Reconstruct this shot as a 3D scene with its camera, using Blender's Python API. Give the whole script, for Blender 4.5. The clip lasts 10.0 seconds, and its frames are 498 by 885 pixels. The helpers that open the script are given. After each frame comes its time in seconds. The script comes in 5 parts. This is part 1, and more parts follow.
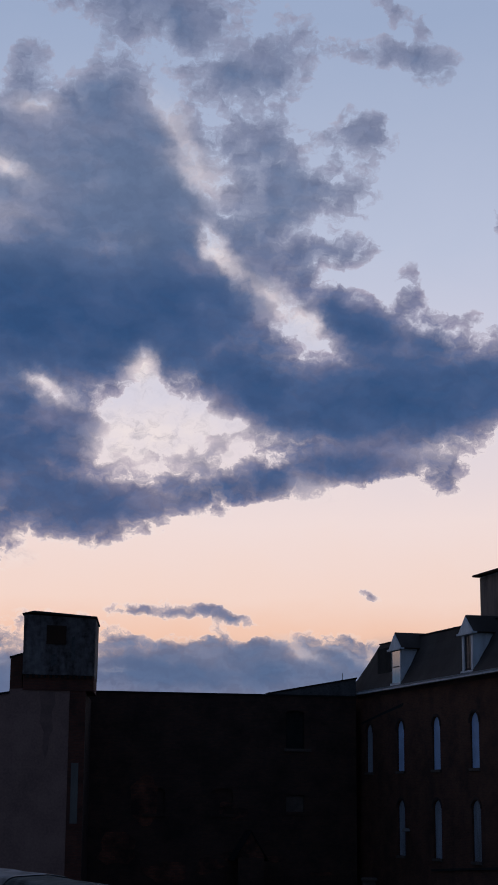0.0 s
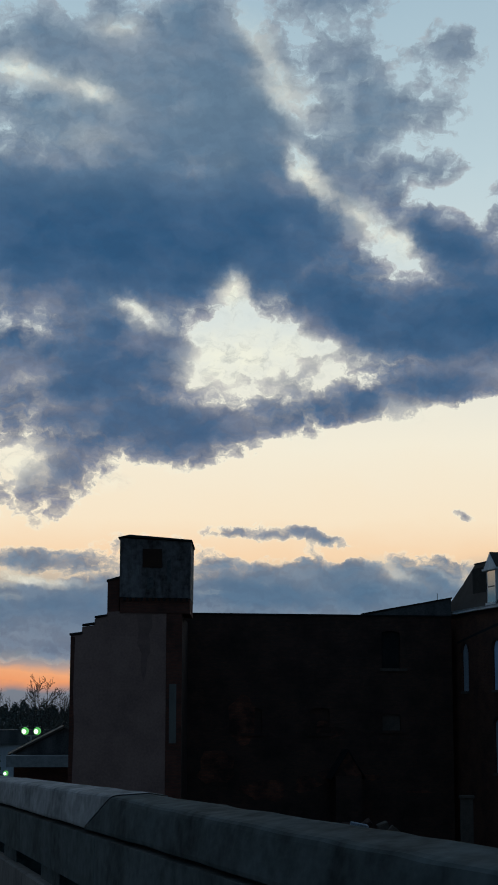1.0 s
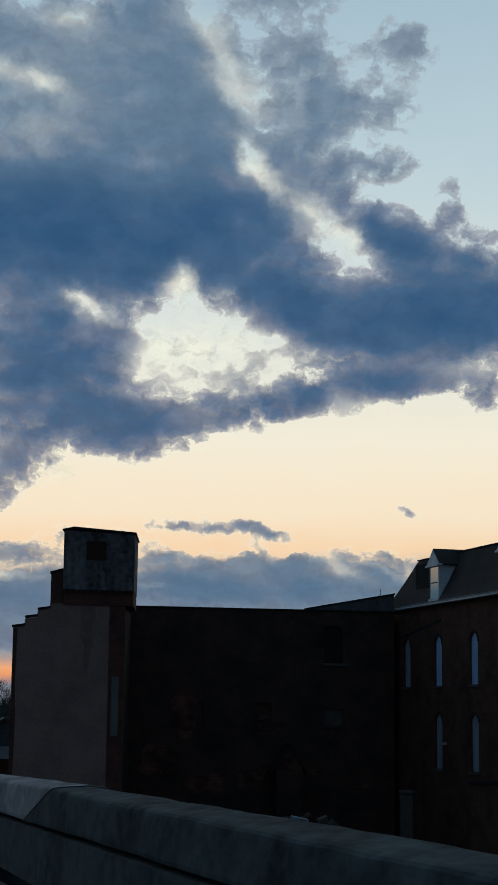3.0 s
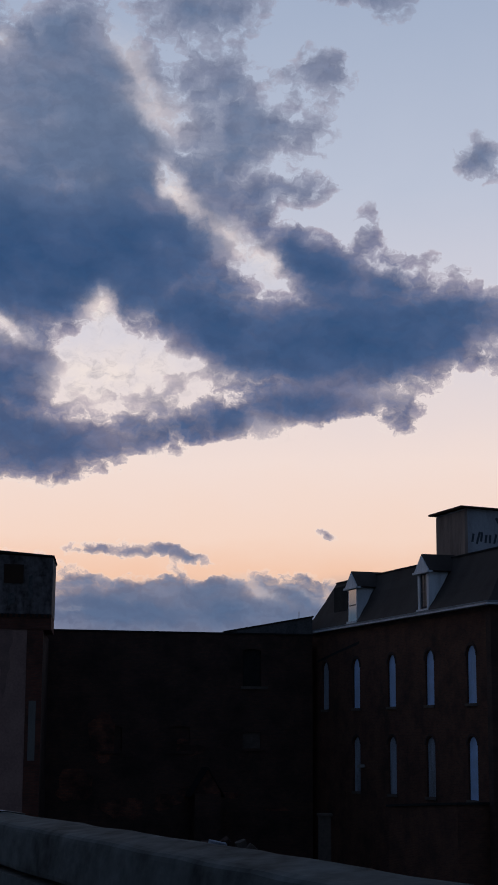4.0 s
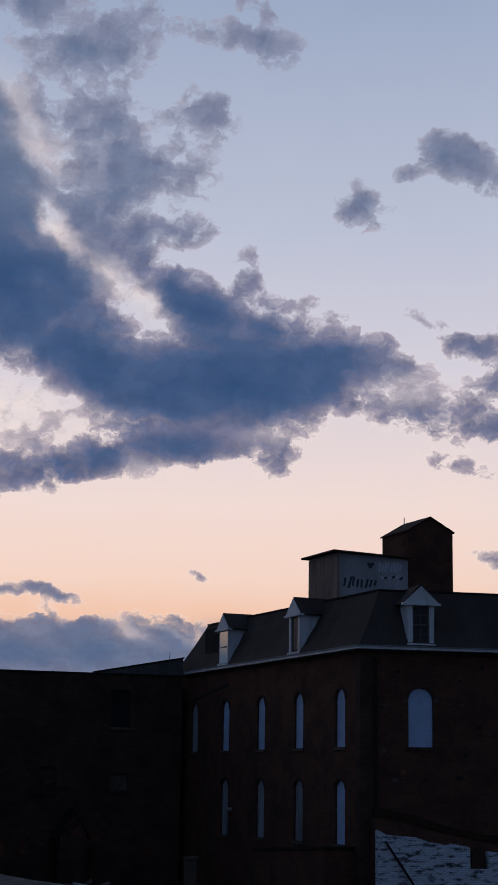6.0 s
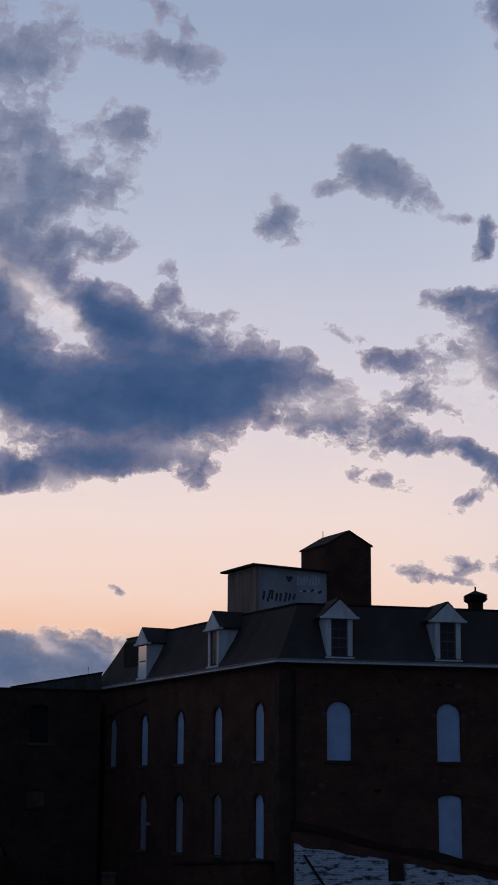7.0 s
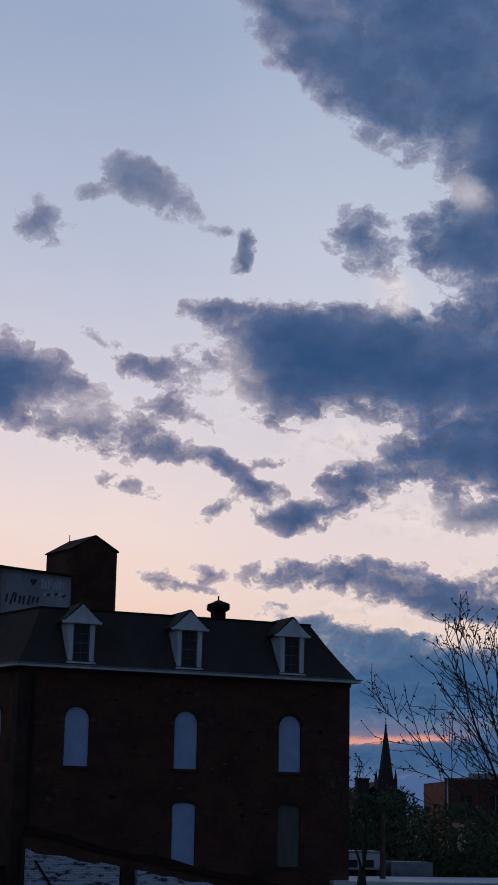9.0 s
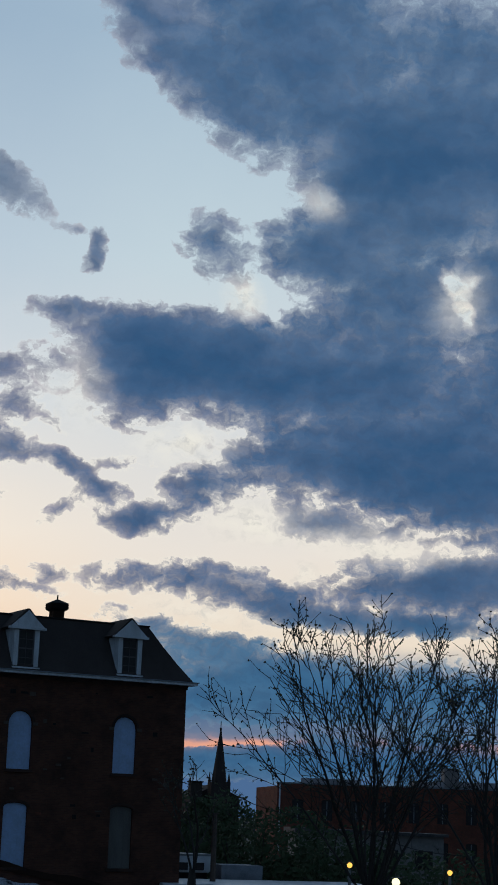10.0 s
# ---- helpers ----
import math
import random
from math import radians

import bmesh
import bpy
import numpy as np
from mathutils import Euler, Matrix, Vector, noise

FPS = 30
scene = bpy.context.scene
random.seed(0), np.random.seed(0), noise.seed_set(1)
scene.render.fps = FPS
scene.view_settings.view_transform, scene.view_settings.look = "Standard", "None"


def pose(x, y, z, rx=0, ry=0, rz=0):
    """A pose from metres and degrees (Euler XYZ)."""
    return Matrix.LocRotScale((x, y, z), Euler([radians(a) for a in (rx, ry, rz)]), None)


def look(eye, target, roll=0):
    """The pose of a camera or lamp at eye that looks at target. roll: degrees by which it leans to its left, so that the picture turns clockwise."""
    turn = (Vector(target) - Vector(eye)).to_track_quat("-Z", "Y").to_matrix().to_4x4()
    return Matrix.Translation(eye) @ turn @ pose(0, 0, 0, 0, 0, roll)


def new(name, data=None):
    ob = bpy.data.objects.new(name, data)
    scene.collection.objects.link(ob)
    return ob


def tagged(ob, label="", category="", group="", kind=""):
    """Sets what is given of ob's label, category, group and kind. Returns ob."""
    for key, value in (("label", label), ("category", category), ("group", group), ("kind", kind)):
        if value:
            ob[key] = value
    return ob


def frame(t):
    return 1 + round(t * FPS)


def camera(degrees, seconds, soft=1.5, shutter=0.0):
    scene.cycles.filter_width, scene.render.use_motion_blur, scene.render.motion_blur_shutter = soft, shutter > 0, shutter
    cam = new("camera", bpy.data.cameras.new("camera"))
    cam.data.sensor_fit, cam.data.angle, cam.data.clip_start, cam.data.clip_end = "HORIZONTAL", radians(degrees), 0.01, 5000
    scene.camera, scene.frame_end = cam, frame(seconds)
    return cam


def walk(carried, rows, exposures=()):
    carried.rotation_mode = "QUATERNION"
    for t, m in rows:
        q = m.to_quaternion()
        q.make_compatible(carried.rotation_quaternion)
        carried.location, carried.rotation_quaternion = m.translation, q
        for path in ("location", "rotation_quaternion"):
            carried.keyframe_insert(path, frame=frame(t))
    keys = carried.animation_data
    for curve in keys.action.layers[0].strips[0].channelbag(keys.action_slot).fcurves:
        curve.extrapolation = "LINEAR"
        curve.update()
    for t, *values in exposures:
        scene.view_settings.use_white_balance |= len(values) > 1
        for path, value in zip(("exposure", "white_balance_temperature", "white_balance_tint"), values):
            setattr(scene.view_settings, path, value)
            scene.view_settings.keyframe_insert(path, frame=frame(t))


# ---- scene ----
EYE = (0.0, 0.0, 7.5)


def aim(az, el):
    """A point far off in the direction az (degrees clockwise from +y) and el (degrees up)."""
    a, e = radians(az), radians(el)
    return Vector(EYE) + 100 * Vector((math.sin(a) * math.cos(e), math.cos(a) * math.cos(e), math.sin(e)))


# ---- camera: turns where it stands, on the footway of a bridge ----
cam = camera(17.246, 10.0, soft=1.7)
TURNS = [
    (0, 0.000, 12.385, 0.407),
    (0.5, -2.320, 10.383, 0.371),
    (1, -3.252, 9.666, 0.092),
    (1.5, -3.409, 9.209, 0.108),
    (2, -3.340, 9.197, 0.426),
    (2.5, -3.015, 9.236, 0.501),
    (3, -1.344, 9.464, 0.642),
    (3.2, -0.342, 9.558, 0.713),
    (4.3, 2.438, 10.689, -0.009),
    (4.5, 3.361, 10.992, -0.130),
    (5, 4.584, 11.513, 0.166),
    (5.2, 4.716, 11.506, 0.45),
    (6.3, 6.357, 11.936, 0.66),
    (6.5, 6.656, 12.066, 0.466),
    (7, 8.802, 12.249, 0.314),
    (7.5, 10.938, 12.365, 0.200),
    (8, 11.539, 12.413, 0.725),
    (8.5, 14.514, 12.483, 0.859),
    (9, 17.663, 12.562, 1.107),
    (9.5, 20.141, 12.683, 1.472),
    (10, 23.188, 12.780, 1.901),
]
walk(cam, [(t, look(EYE, aim(az, el), roll)) for t, az, el, roll in TURNS],
     exposures=[
         (0, -0.22, 6300, 12),
         (0.5, -0.22, 6300, 10),
         (0.8, -0.1, 6500, -4),
         (1, -0.05, 6550, -13),
         (3, -0.05, 6550, -13),
         (3.4, -0.1, 6500, -6),
         (4.3, -0.23, 6550, 12),
         (8.6, -0.23, 6500, 12),
         (9.3, -0.23, 6400, 11),
         (9.7, -0.12, 6450, 3),
         (10, -0.1, 6450, -5),
])

# ---- sky: evening, the sun just under the horizon ahead; broken cloud ----
SUN_AZ = -8.0
world = bpy.data.worlds.new("evening_sky")
scene.world = world
world.use_nodes = True
wt = world.node_tree
wt.nodes.clear()


def wn(kind, **sets):
    n = wt.nodes.new(kind)
    for k, v in sets.items():
        if k == "operation":
            n.operation = v
        elif k == "blend":
            n.blend_type = v
        elif k == "data":
            n.data_type = v
    return n


def plug(value, socket):
    if isinstance(value, bpy.types.NodeSocket):
        wt.links.new(value, socket)
    else:
        socket.default_value = value


def wmath(op, a, b=0.0, c=0.0):
    n = wn("ShaderNodeMath", operation=op)
    plug(a, n.inputs[0]), plug(b, n.inputs[1]), plug(c, n.inputs[2])
    return n.outputs[0]


def wrange(v, a, b, c=0.0, d=1.0, smooth=True):
    n = wn("ShaderNodeMapRange")
    n.interpolation_type = "SMOOTHSTEP" if smooth else "LINEAR"
    plug(v, n.inputs[0])
    for i, q in enumerate((a, b, c, d)):
        n.inputs[i + 1].default_value = q
    return n.outputs[0]


def wmix(f, a, b, blend="MIX"):
    n = wn("ShaderNodeMix", data="RGBA", blend=blend)
    plug(f, n.inputs[0]), plug(a, n.inputs[6]), plug(b, n.inputs[7])
    return n.outputs[2]


def srgb(r, g, b):
    return tuple((c / 255 / 12.92 if c < 10.3 else ((c / 255 + 0.055) / 1.055) ** 2.4) for c in (r, g, b)) + (1.0,)


def wramp(v, stops):
    n = wn("ShaderNodeValToRGB")
    plug(v, n.inputs[0])
    els = n.color_ramp.elements
    while len(els) < len(stops):
        els.new(0.5)
    for e, (p, c) in zip(els, stops):
        e.position, e.color = p, srgb(*c)
    return n.outputs[0]


def wnoise(vec, scale, detail=6.0, rough=0.55, color=False):
    n = wn("ShaderNodeTexNoise")
    plug(vec, n.inputs["Vector"])
    n.inputs["Scale"].default_value, n.inputs["Detail"].default_value, n.inputs["Roughness"].default_value = scale, detail, rough
    return n.outputs[1] if color else n.outputs[0]


def wvec(op, a, b=(0, 0, 0), s=1.0):
    n = wn("ShaderNodeVectorMath", operation=op)
    plug(a, n.inputs[0]), plug(b, n.inputs[1])
    if op == "SCALE":
        plug(s, n.inputs["Scale"])
    return n.outputs[1] if op == "DOT_PRODUCT" else n.outputs[0]


coords = wn("ShaderNodeTexCoord")
sep = wn("ShaderNodeSeparateXYZ")
wt.links.new(coords.outputs["Generated"], sep.inputs[0])
DEG = 57.29578
azimuth = wmath("MULTIPLY", wmath("ARCTAN2", sep.outputs[0], sep.outputs[1]), DEG)
height = wmath("MULTIPLY", wmath("ARCSINE", sep.outputs[2]), DEG)
comb = wn("ShaderNodeCombineXYZ")
plug(azimuth, comb.inputs[0]), plug(height, comb.inputs[1])
plane = comb.outputs[0]

# wind-torn coordinates for the clouds
torn = wvec("SUBTRACT", wnoise(plane, 0.32, 3.0, 0.5, True), (0.5, 0.5, 0.5))
torn = wvec("ADD", plane, wvec("MULTIPLY", torn, (0.7, 0.55, 0.0)))
fray = wvec("SUBTRACT", wnoise(plane, 1.3, 8.0, 0.6, True), (0.5, 0.5, 0.5))
torn = wvec("ADD", torn, wvec("MULTIPLY", fray, (0.8, 0.62, 0.0)))
lumps = wnoise(wvec("MULTIPLY", torn, (0.8, 1.15, 0.0)), 0.6, 4.0, 0.5)
# the clear sky: hazy at the horizon, a band of afterglow, pale and then blue higher up
level = wrange(wmath("MULTIPLY_ADD", wmath("SUBTRACT", lumps, 0.5), 0.9, height), -2, 30, smooth=False)
clear = wmix(wrange(azimuth, 13, 21), wramp(level, ((0.06, (96, 112, 136)), (0.095, (112, 122, 144)), (0.104, (238, 150, 112)), (0.114, (240, 164, 128)), (0.122, (170, 148, 154)), (0.138, (106, 130, 158)), (0.195, (102, 128, 158)), (0.215, (196, 176, 172)), (0.24, (253, 208, 182)), (0.28, (255, 224, 208)), (0.36, (252, 231, 224)), (0.5, (224, 220, 231)), (0.66, (196, 204, 224)), (0.9, (164, 180, 208)))), wramp(level, ((0.06, (80, 108, 152)), (0.115, (74, 104, 152)), (0.127, (112, 120, 152)), (0.132, (246, 166, 138)), (0.140, (238, 164, 146)), (0.145, (112, 122, 154)), (0.165, (80, 108, 150)), (0.205, (104, 126, 162)), (0.245, (246, 222, 210)), (0.34, (243, 226, 224)), (0.5, (222, 218, 229)), (0.66, (204, 212, 228)), (0.9, (172, 188, 214)))))
body, glint = [0.0], [0.0]


def puff(az, el, wide, high, tilt=0.0, weight=1.0, into=body):
    """One swelling of a cloud at az, el, with its half width and half height in degrees."""
    m = wn("ShaderNodeMapping")
    m.vector_type = "TEXTURE"
    plug(torn, m.inputs[0])
    m.inputs[1].default_value, m.inputs[2].default_value, m.inputs[3].default_value = (az, el, 0), (0, 0, radians(tilt)), (wide * 1.6, high * 1.6, 1)
    g = wn("ShaderNodeTexGradient")
    g.gradient_type = "SPHERICAL"
    plug(m.outputs[0], g.inputs[0])
    into[0] = wmath("MULTIPLY_ADD", g.outputs[1], weight, into[0])


def gap(az, el, wide, high, tilt=0.0, weight=1.0):
    """Thin bright cloud, where the light of the set sun comes through between the thick masses."""
    puff(az, el, wide, high, tilt, weight, glint)


# great bank
puff(-9.42, 16.30, 3.98, 1.76, 0, 1.2)
puff(-6.12, 16.64, 3.38, 1.62, 0, 1.2)
puff(-1.71, 15.98, 2.39, 1.61, -30, 1)
puff(1.39, 13.85, 2.31, 1.42, -30, 1.1)
puff(4.97, 13.64, 2.88, 1.29, -10, 1.2)
puff(4.48, 16.00, 1.96, 0.77, -25, 0.7)
puff(5.92, 14.20, 2.88, 1.32, 5, 1.2)
puff(8.95, 14.05, 1.79, 0.91, 0, 0.9)
puff(3.55, 16.96, 1.54, 0.59, -30, 0.6)
puff(5.96, 16.06, 1.70, 0.57, -35, 0.5)
puff(3.54, 11.56, 1.67, 0.45, 0, 0.5)
puff(-2.84, 17.08, 2.05, 1.80, -35, 0.8)
puff(-12.31, 16.51, 3.91, 1.65, 0, 1.1)
puff(-15.37, 18.24, 2.58, 2.14, 0, 1)
puff(-8.22, 16.66, 3.41, 1.63, 0, 0.8)
puff(-7.98, 13.36, 1.94, 0.79, -38, 0.9)
puff(-11.14, 18.66, 3.08, 1.20, 0, 0.7)
puff(-5.49, 18.64, 2.24, 1.31, -15, 0.8)
puff(-8.65, 18.37, 2.71, 1.03, 0, 0.7)
puff(3.84, 16.20, 1.28, 0.65, -25, 0.8)
puff(-0.08, 14.03, 1.38, 0.76, -32, 0.9)
puff(1.76, 17.58, 1.39, 0.99, -35, 0.45)
puff(-0.15, 18.54, 1.29, 0.78, -45, 0.4)
puff(4.17, 11.76, 2.25, 0.48, 0, 0.6)
puff(1.06, 10.87, 1.46, 0.45, 5, 0.5)
puff(-0.07, 17.12, 1.50, 0.82, -40, 0.5)
puff(-2.12, 18.97, 1.40, 0.62, -45, 0.45)
# its lower western mass
puff(-7.31, 11.33, 2.50, 1.53, -20, 1)
puff(-4.88, 10.02, 2.00, 0.87, 10, 0.9)
puff(-1.82, 10.67, 1.98, 0.67, 10, 0.65)
puff(1.28, 11.09, 1.87, 0.57, 5, 0.5)
puff(-1.17, 12.25, 1.17, 0.51, 0, 0.35)
puff(-10.60, 12.71, 2.58, 1.34, 0, 0.9)
puff(-9.56, 10.39, 2.16, 0.98, 0, 0.8)
puff(-9.53, 8.82, 1.27, 0.75, 0, 0.75)
puff(-10.90, 7.82, 1.34, 0.84, 0, 0.45)
puff(-14.35, 11.41, 2.41, 1.89, 0, 0.9)
puff(-13.85, 8.13, 1.49, 0.98, 0, 0.4)
# its upper lobes
puff(-5.38, 22.42, 2.32, 2.06, 0, 0.7)
puff(-11.26, 23.52, 1.35, 0.97, 0, 0.65)
puff(-11.19, 20.74, 2.27, 0.87, 0, 0.55)
puff(-7.20, 20.41, 3.27, 0.92, 0, 0.5)
puff(-3.56, 20.09, 1.52, 1.02, -20, 0.5)
puff(-14.53, 22.22, 1.85, 1.89, 0, 0.7)
puff(-5.29, 23.77, 1.35, 0.80, 0, 0.65)
puff(-6.36, 21.26, 2.69, 1.54, 0, 0.55)
puff(-3.56, 20.60, 1.42, 1.23, 0, 0.5)
puff(-8.36, 24.92, 0.72, 1.06, 0, 0.5)
puff(-4.85, 25.66, 1.09, 1.96, 0, 0.32)
puff(-0.63, 25.04, 1.89, 1.24, -15, 0.7)
puff(1.67, 25.81, 1.09, 1.12, 0, 0.42)
puff(0.43, 22.98, 1.30, 0.69, 0, 0.55)
puff(-1.78, 22.66, 1.59, 0.65, -30, 0.5)
puff(0.80, 20.97, 1.14, 1.39, 15, 0.8)
puff(2.80, 21.07, 1.48, 0.96, 0, 0.6)
puff(4.52, 22.78, 0.66, 0.78, 40, 0.4)
puff(0.53, 19.32, 1.17, 0.77, 0, 0.45)
puff(2.02, 18.55, 0.62, 0.82, 0, 0.42)
puff(3.35, 19.09, 0.90, 0.52, 0, 0.32)
puff(0.05, 18.11, 1.31, 0.87, 0, 0.33)
puff(-1.83, 20.45, 1.53, 0.69, -30, 0.35)
puff(-2.61, 26.67, 0.99, 0.88, 0, 0.4)
puff(-3.73, 27.04, 1.93, 0.80, 0, 0.35)
puff(5.48, 27.07, 1.54, 0.46, -30, 0.32)
puff(5.12, 25.50, 1.22, 0.37, 0, 0.3)
puff(6.79, 25.15, 1.08, 0.59, 0, 0.32)
puff(-5.99, 28.36, 2.79, 1.43, 0, 0.5)
puff(-1.45, 28.35, 2.26, 1.32, 0, 0.45)
# its ragged eastern end
puff(11.29, 14.48, 1.27, 0.61, -25, 0.5)
puff(11.57, 12.90, 1.47, 0.69, 0, 0.5)
puff(12.86, 12.63, 1.22, 0.83, -30, 0.34)
puff(8.53, 16.34, 1.12, 0.33, -25, 0.34)
puff(6.73, 16.53, 1.27, 0.56, -30, 0.42)
puff(5.73, 17.76, 0.47, 0.77, 0, 0.34)
puff(6.75, 11.22, 0.72, 0.56, 0, 0.42)
puff(9.50, 15.03, 1.27, 0.51, 0, 0.5)
puff(4.21, 11.53, 1.58, 0.55, 0, 0.45)
# small clouds in the open
puff(13.94, 21.17, 1.51, 0.64, -25, 0.85)
puff(12.81, 21.51, 0.88, 0.69, 0, 0.5)
puff(10.17, 19.70, 0.86, 0.48, 0, 0.6)
puff(9.64, 20.12, 0.70, 0.72, 0, 0.32)
puff(11.46, 20.88, 0.50, 0.26, 0, 0.38)
puff(16.59, 19.85, 0.70, 0.18, -10, 0.45)
puff(17.48, 19.38, 0.25, 0.64, -5, 0.85)
puff(17.30, 18.72, 0.31, 0.38, 0, 0.7)
puff(3.07, 19.05, 1.21, 0.57, 0, 0.35)
puff(3.81, 23.16, 0.85, 0.69, 40, 0.4)
puff(3.02, 22.70, 0.71, 0.46, 0, 0.32)
puff(4.19, 25.90, 1.31, 0.37, 0, 0.3)
puff(6.25, 25.63, 1.09, 0.59, -20, 0.32)
# chain of shreds
puff(13.86, 15.00, 0.95, 0.39, -15, 0.6)
puff(15.36, 15.30, 1.21, 0.47, 0, 0.38)
puff(14.63, 13.72, 0.87, 0.80, 0, 0.42)
puff(14.76, 12.25, 0.89, 0.54, -10, 0.85)
puff(16.65, 11.66, 1.00, 0.38, -25, 0.8)
puff(17.93, 10.87, 0.85, 0.40, 0, 0.75)
puff(16.54, 10.19, 0.71, 0.30, 35, 0.42)
puff(18.95, 9.98, 1.11, 0.42, -15, 0.65)
puff(12.33, 15.87, 1.15, 0.29, -25, 0.3)
puff(13.32, 10.96, 1.57, 0.29, -15, 0.3)
puff(18.52, 11.85, 1.13, 0.29, 0, 0.3)
puff(16.22, 13.23, 0.68, 0.29, -30, 0.3)
# eastern clouds, upper
puff(24.73, 27.35, 5.40, 1.65, -12, 1.1)
puff(25.73, 24.37, 3.78, 1.50, -25, 1.1)
puff(29.40, 22.27, 3.02, 1.91, 0, 1.2)
puff(19.10, 27.01, 1.83, 0.94, -35, 0.5)
puff(22.22, 24.12, 2.44, 1.03, -33, 0.7)
puff(19.64, 26.10, 2.46, 1.10, -30, 0.6)
puff(27.53, 21.33, 2.28, 1.47, 0, 0.8)
puff(33.97, 24.02, 4.02, 3.82, 0, 1.2)
puff(21.58, 19.78, 1.01, 0.85, 0, 0.8)
puff(22.28, 18.73, 0.93, 0.72, 0, 0.38)
# eastern clouds, middle
puff(25.45, 19.58, 1.76, 1.02, 0, 0.9)
puff(28.42, 18.43, 3.07, 1.61, 0, 1)
puff(19.42, 16.57, 2.96, 0.72, -5, 0.9)
puff(16.12, 17.14, 1.18, 0.35, 0, 0.5)
puff(19.01, 14.69, 1.27, 1.30, -20, 1)
puff(20.13, 15.52, 2.07, 0.92, -10, 1)
puff(22.45, 15.40, 2.95, 1.50, 0, 1.1)
puff(27.66, 14.91, 3.80, 2.06, 0, 1.2)
puff(26.10, 12.04, 3.52, 1.08, 0, 1.1)
puff(30.52, 11.40, 3.00, 1.44, -8, 1.2)
puff(21.42, 11.19, 1.17, 0.49, 0, 0.8)
puff(20.26, 10.17, 1.86, 0.46, 12, 0.55)
puff(33.21, 17.59, 1.73, 2.55, 0, 1.1)
puff(33.68, 12.56, 3.14, 2.30, 0, 1)
puff(25.75, 9.97, 1.38, 0.48, -10, 0.85)
puff(27.56, 9.91, 1.49, 0.39, -15, 0.4)
puff(17.14, 15.39, 1.14, 1.47, -30, 0.3)
puff(30.37, 18.41, 0.58, 0.27, -40, -0.75)
puff(30.93, 17.34, 0.58, 0.22, -62, -0.75)
puff(31.09, 18.40, 0.27, 0.20, 0, -0.5)
# eastern clouds, low
puff(22.40, 7.82, 2.43, 0.58, -8, 0.85)
puff(18.77, 7.95, 1.34, 0.44, 0, 0.45)
puff(16.33, 8.00, 0.62, 0.22, 0, 0.4)
puff(29.37, 7.89, 2.78, 0.89, 0, 1)
puff(25.24, 7.02, 1.55, 0.46, -10, 0.55)
puff(20.49, 6.26, 2.13, 0.42, -12, 0.55)
puff(15.26, 7.60, 1.36, 0.29, -10, 0.55)
puff(33.65, 8.31, 3.18, 1.10, 0, 0.9)
puff(26.84, 6.67, 3.20, 0.37, -4, 0.75)
puff(30.75, 6.51, 2.19, 0.33, 0, 0.75)
# clear channels and slits between the masses
puff(-2.46, 21.78, 1.19, 0.65, -20, -0.35)
puff(-1.11, 18.72, 1.13, 0.24, -55, -0.35)
puff(0.67, 17.38, 1.28, 0.27, -38, -0.32)
puff(2.36, 16.50, 0.55, 0.31, -30, -0.3)
puff(-2.45, 17.99, 1.89, 0.90, -40, 0.8)
puff(-3.26, 22.16, 1.39, 1.10, -30, 0.6)
puff(-1.63, 20.73, 1.57, 0.98, -20, 0.4)
puff(-3.86, 15.15, 0.44, 0.58, 0, -0.8)
puff(-2.71, 12.72, 1.19, 0.51, -10, -0.8)
puff(-0.55, 12.16, 0.77, 0.31, 0, -0.35)
puff(-7.65, 14.40, 0.85, 0.20, -30, -0.45)
puff(-6.12, 13.29, 1.01, 0.62, -40, 0.8)
puff(-1.59, 11.94, 2.07, 0.81, 0, 0.3)
puff(-5.50, 14.77, 1.27, 0.82, 0, 0.5)
puff(-11.65, 22.21, 0.77, 0.22, -10, -0.35)
puff(-9.01, 21.58, 0.85, 0.24, -15, -0.4)
puff(-8.09, 23.75, 0.51, 0.20, 0, -0.3)
puff(-10.19, 22.46, 1.88, 1.35, 0, 0.55)
puff(-8.30, 23.09, 1.55, 1.23, 0, 0.5)
puff(-2.87, 23.19, 1.02, 0.34, -50, -0.35)
puff(2.63, 17.77, 0.44, 0.68, 0, -0.3)
# thin bright cloud in them
gap(-2.24, 21.60, 1.43, 0.80, -20, 0.45)
gap(-1.11, 18.72, 1.43, 0.53, -55, 0.7)
gap(0.47, 17.57, 1.60, 0.57, -38, 0.65)
gap(2.47, 16.50, 0.71, 0.50, -30, 0.6)
gap(-3.86, 15.05, 0.75, 0.80, 0, 0.8)
gap(-2.71, 12.62, 2.67, 1.11, 0, 0.6)
gap(-7.65, 14.40, 1.34, 0.43, -30, 0.7)
gap(2.09, 10.74, 1.07, 0.36, 0, 0.4)
gap(6.78, 12.05, 0.71, 0.25, 0, 0.2)
gap(-11.65, 22.21, 1.25, 0.50, -10, 0.6)
gap(-9.01, 21.58, 1.43, 0.50, -15, 0.6)
gap(-8.09, 23.75, 0.89, 0.39, 0, 0.4)
gap(-2.87, 23.19, 1.25, 0.53, -50, 0.4)
gap(-8.47, 19.90, 1.60, 0.43, -10, 0.3)
gap(-11.22, 8.79, 1.07, 0.71, 0, 0.7)
gap(-8.03, 8.30, 0.53, 0.25, 0, 0.6)
gap(-3.99, 19.23, 0.53, 0.53, 0, 0.4)
gap(-4.52, 12.55, 1.07, 0.71, 0, 0.4)
gap(11.76, 13.60, 1.25, 0.71, 0, 0.4)
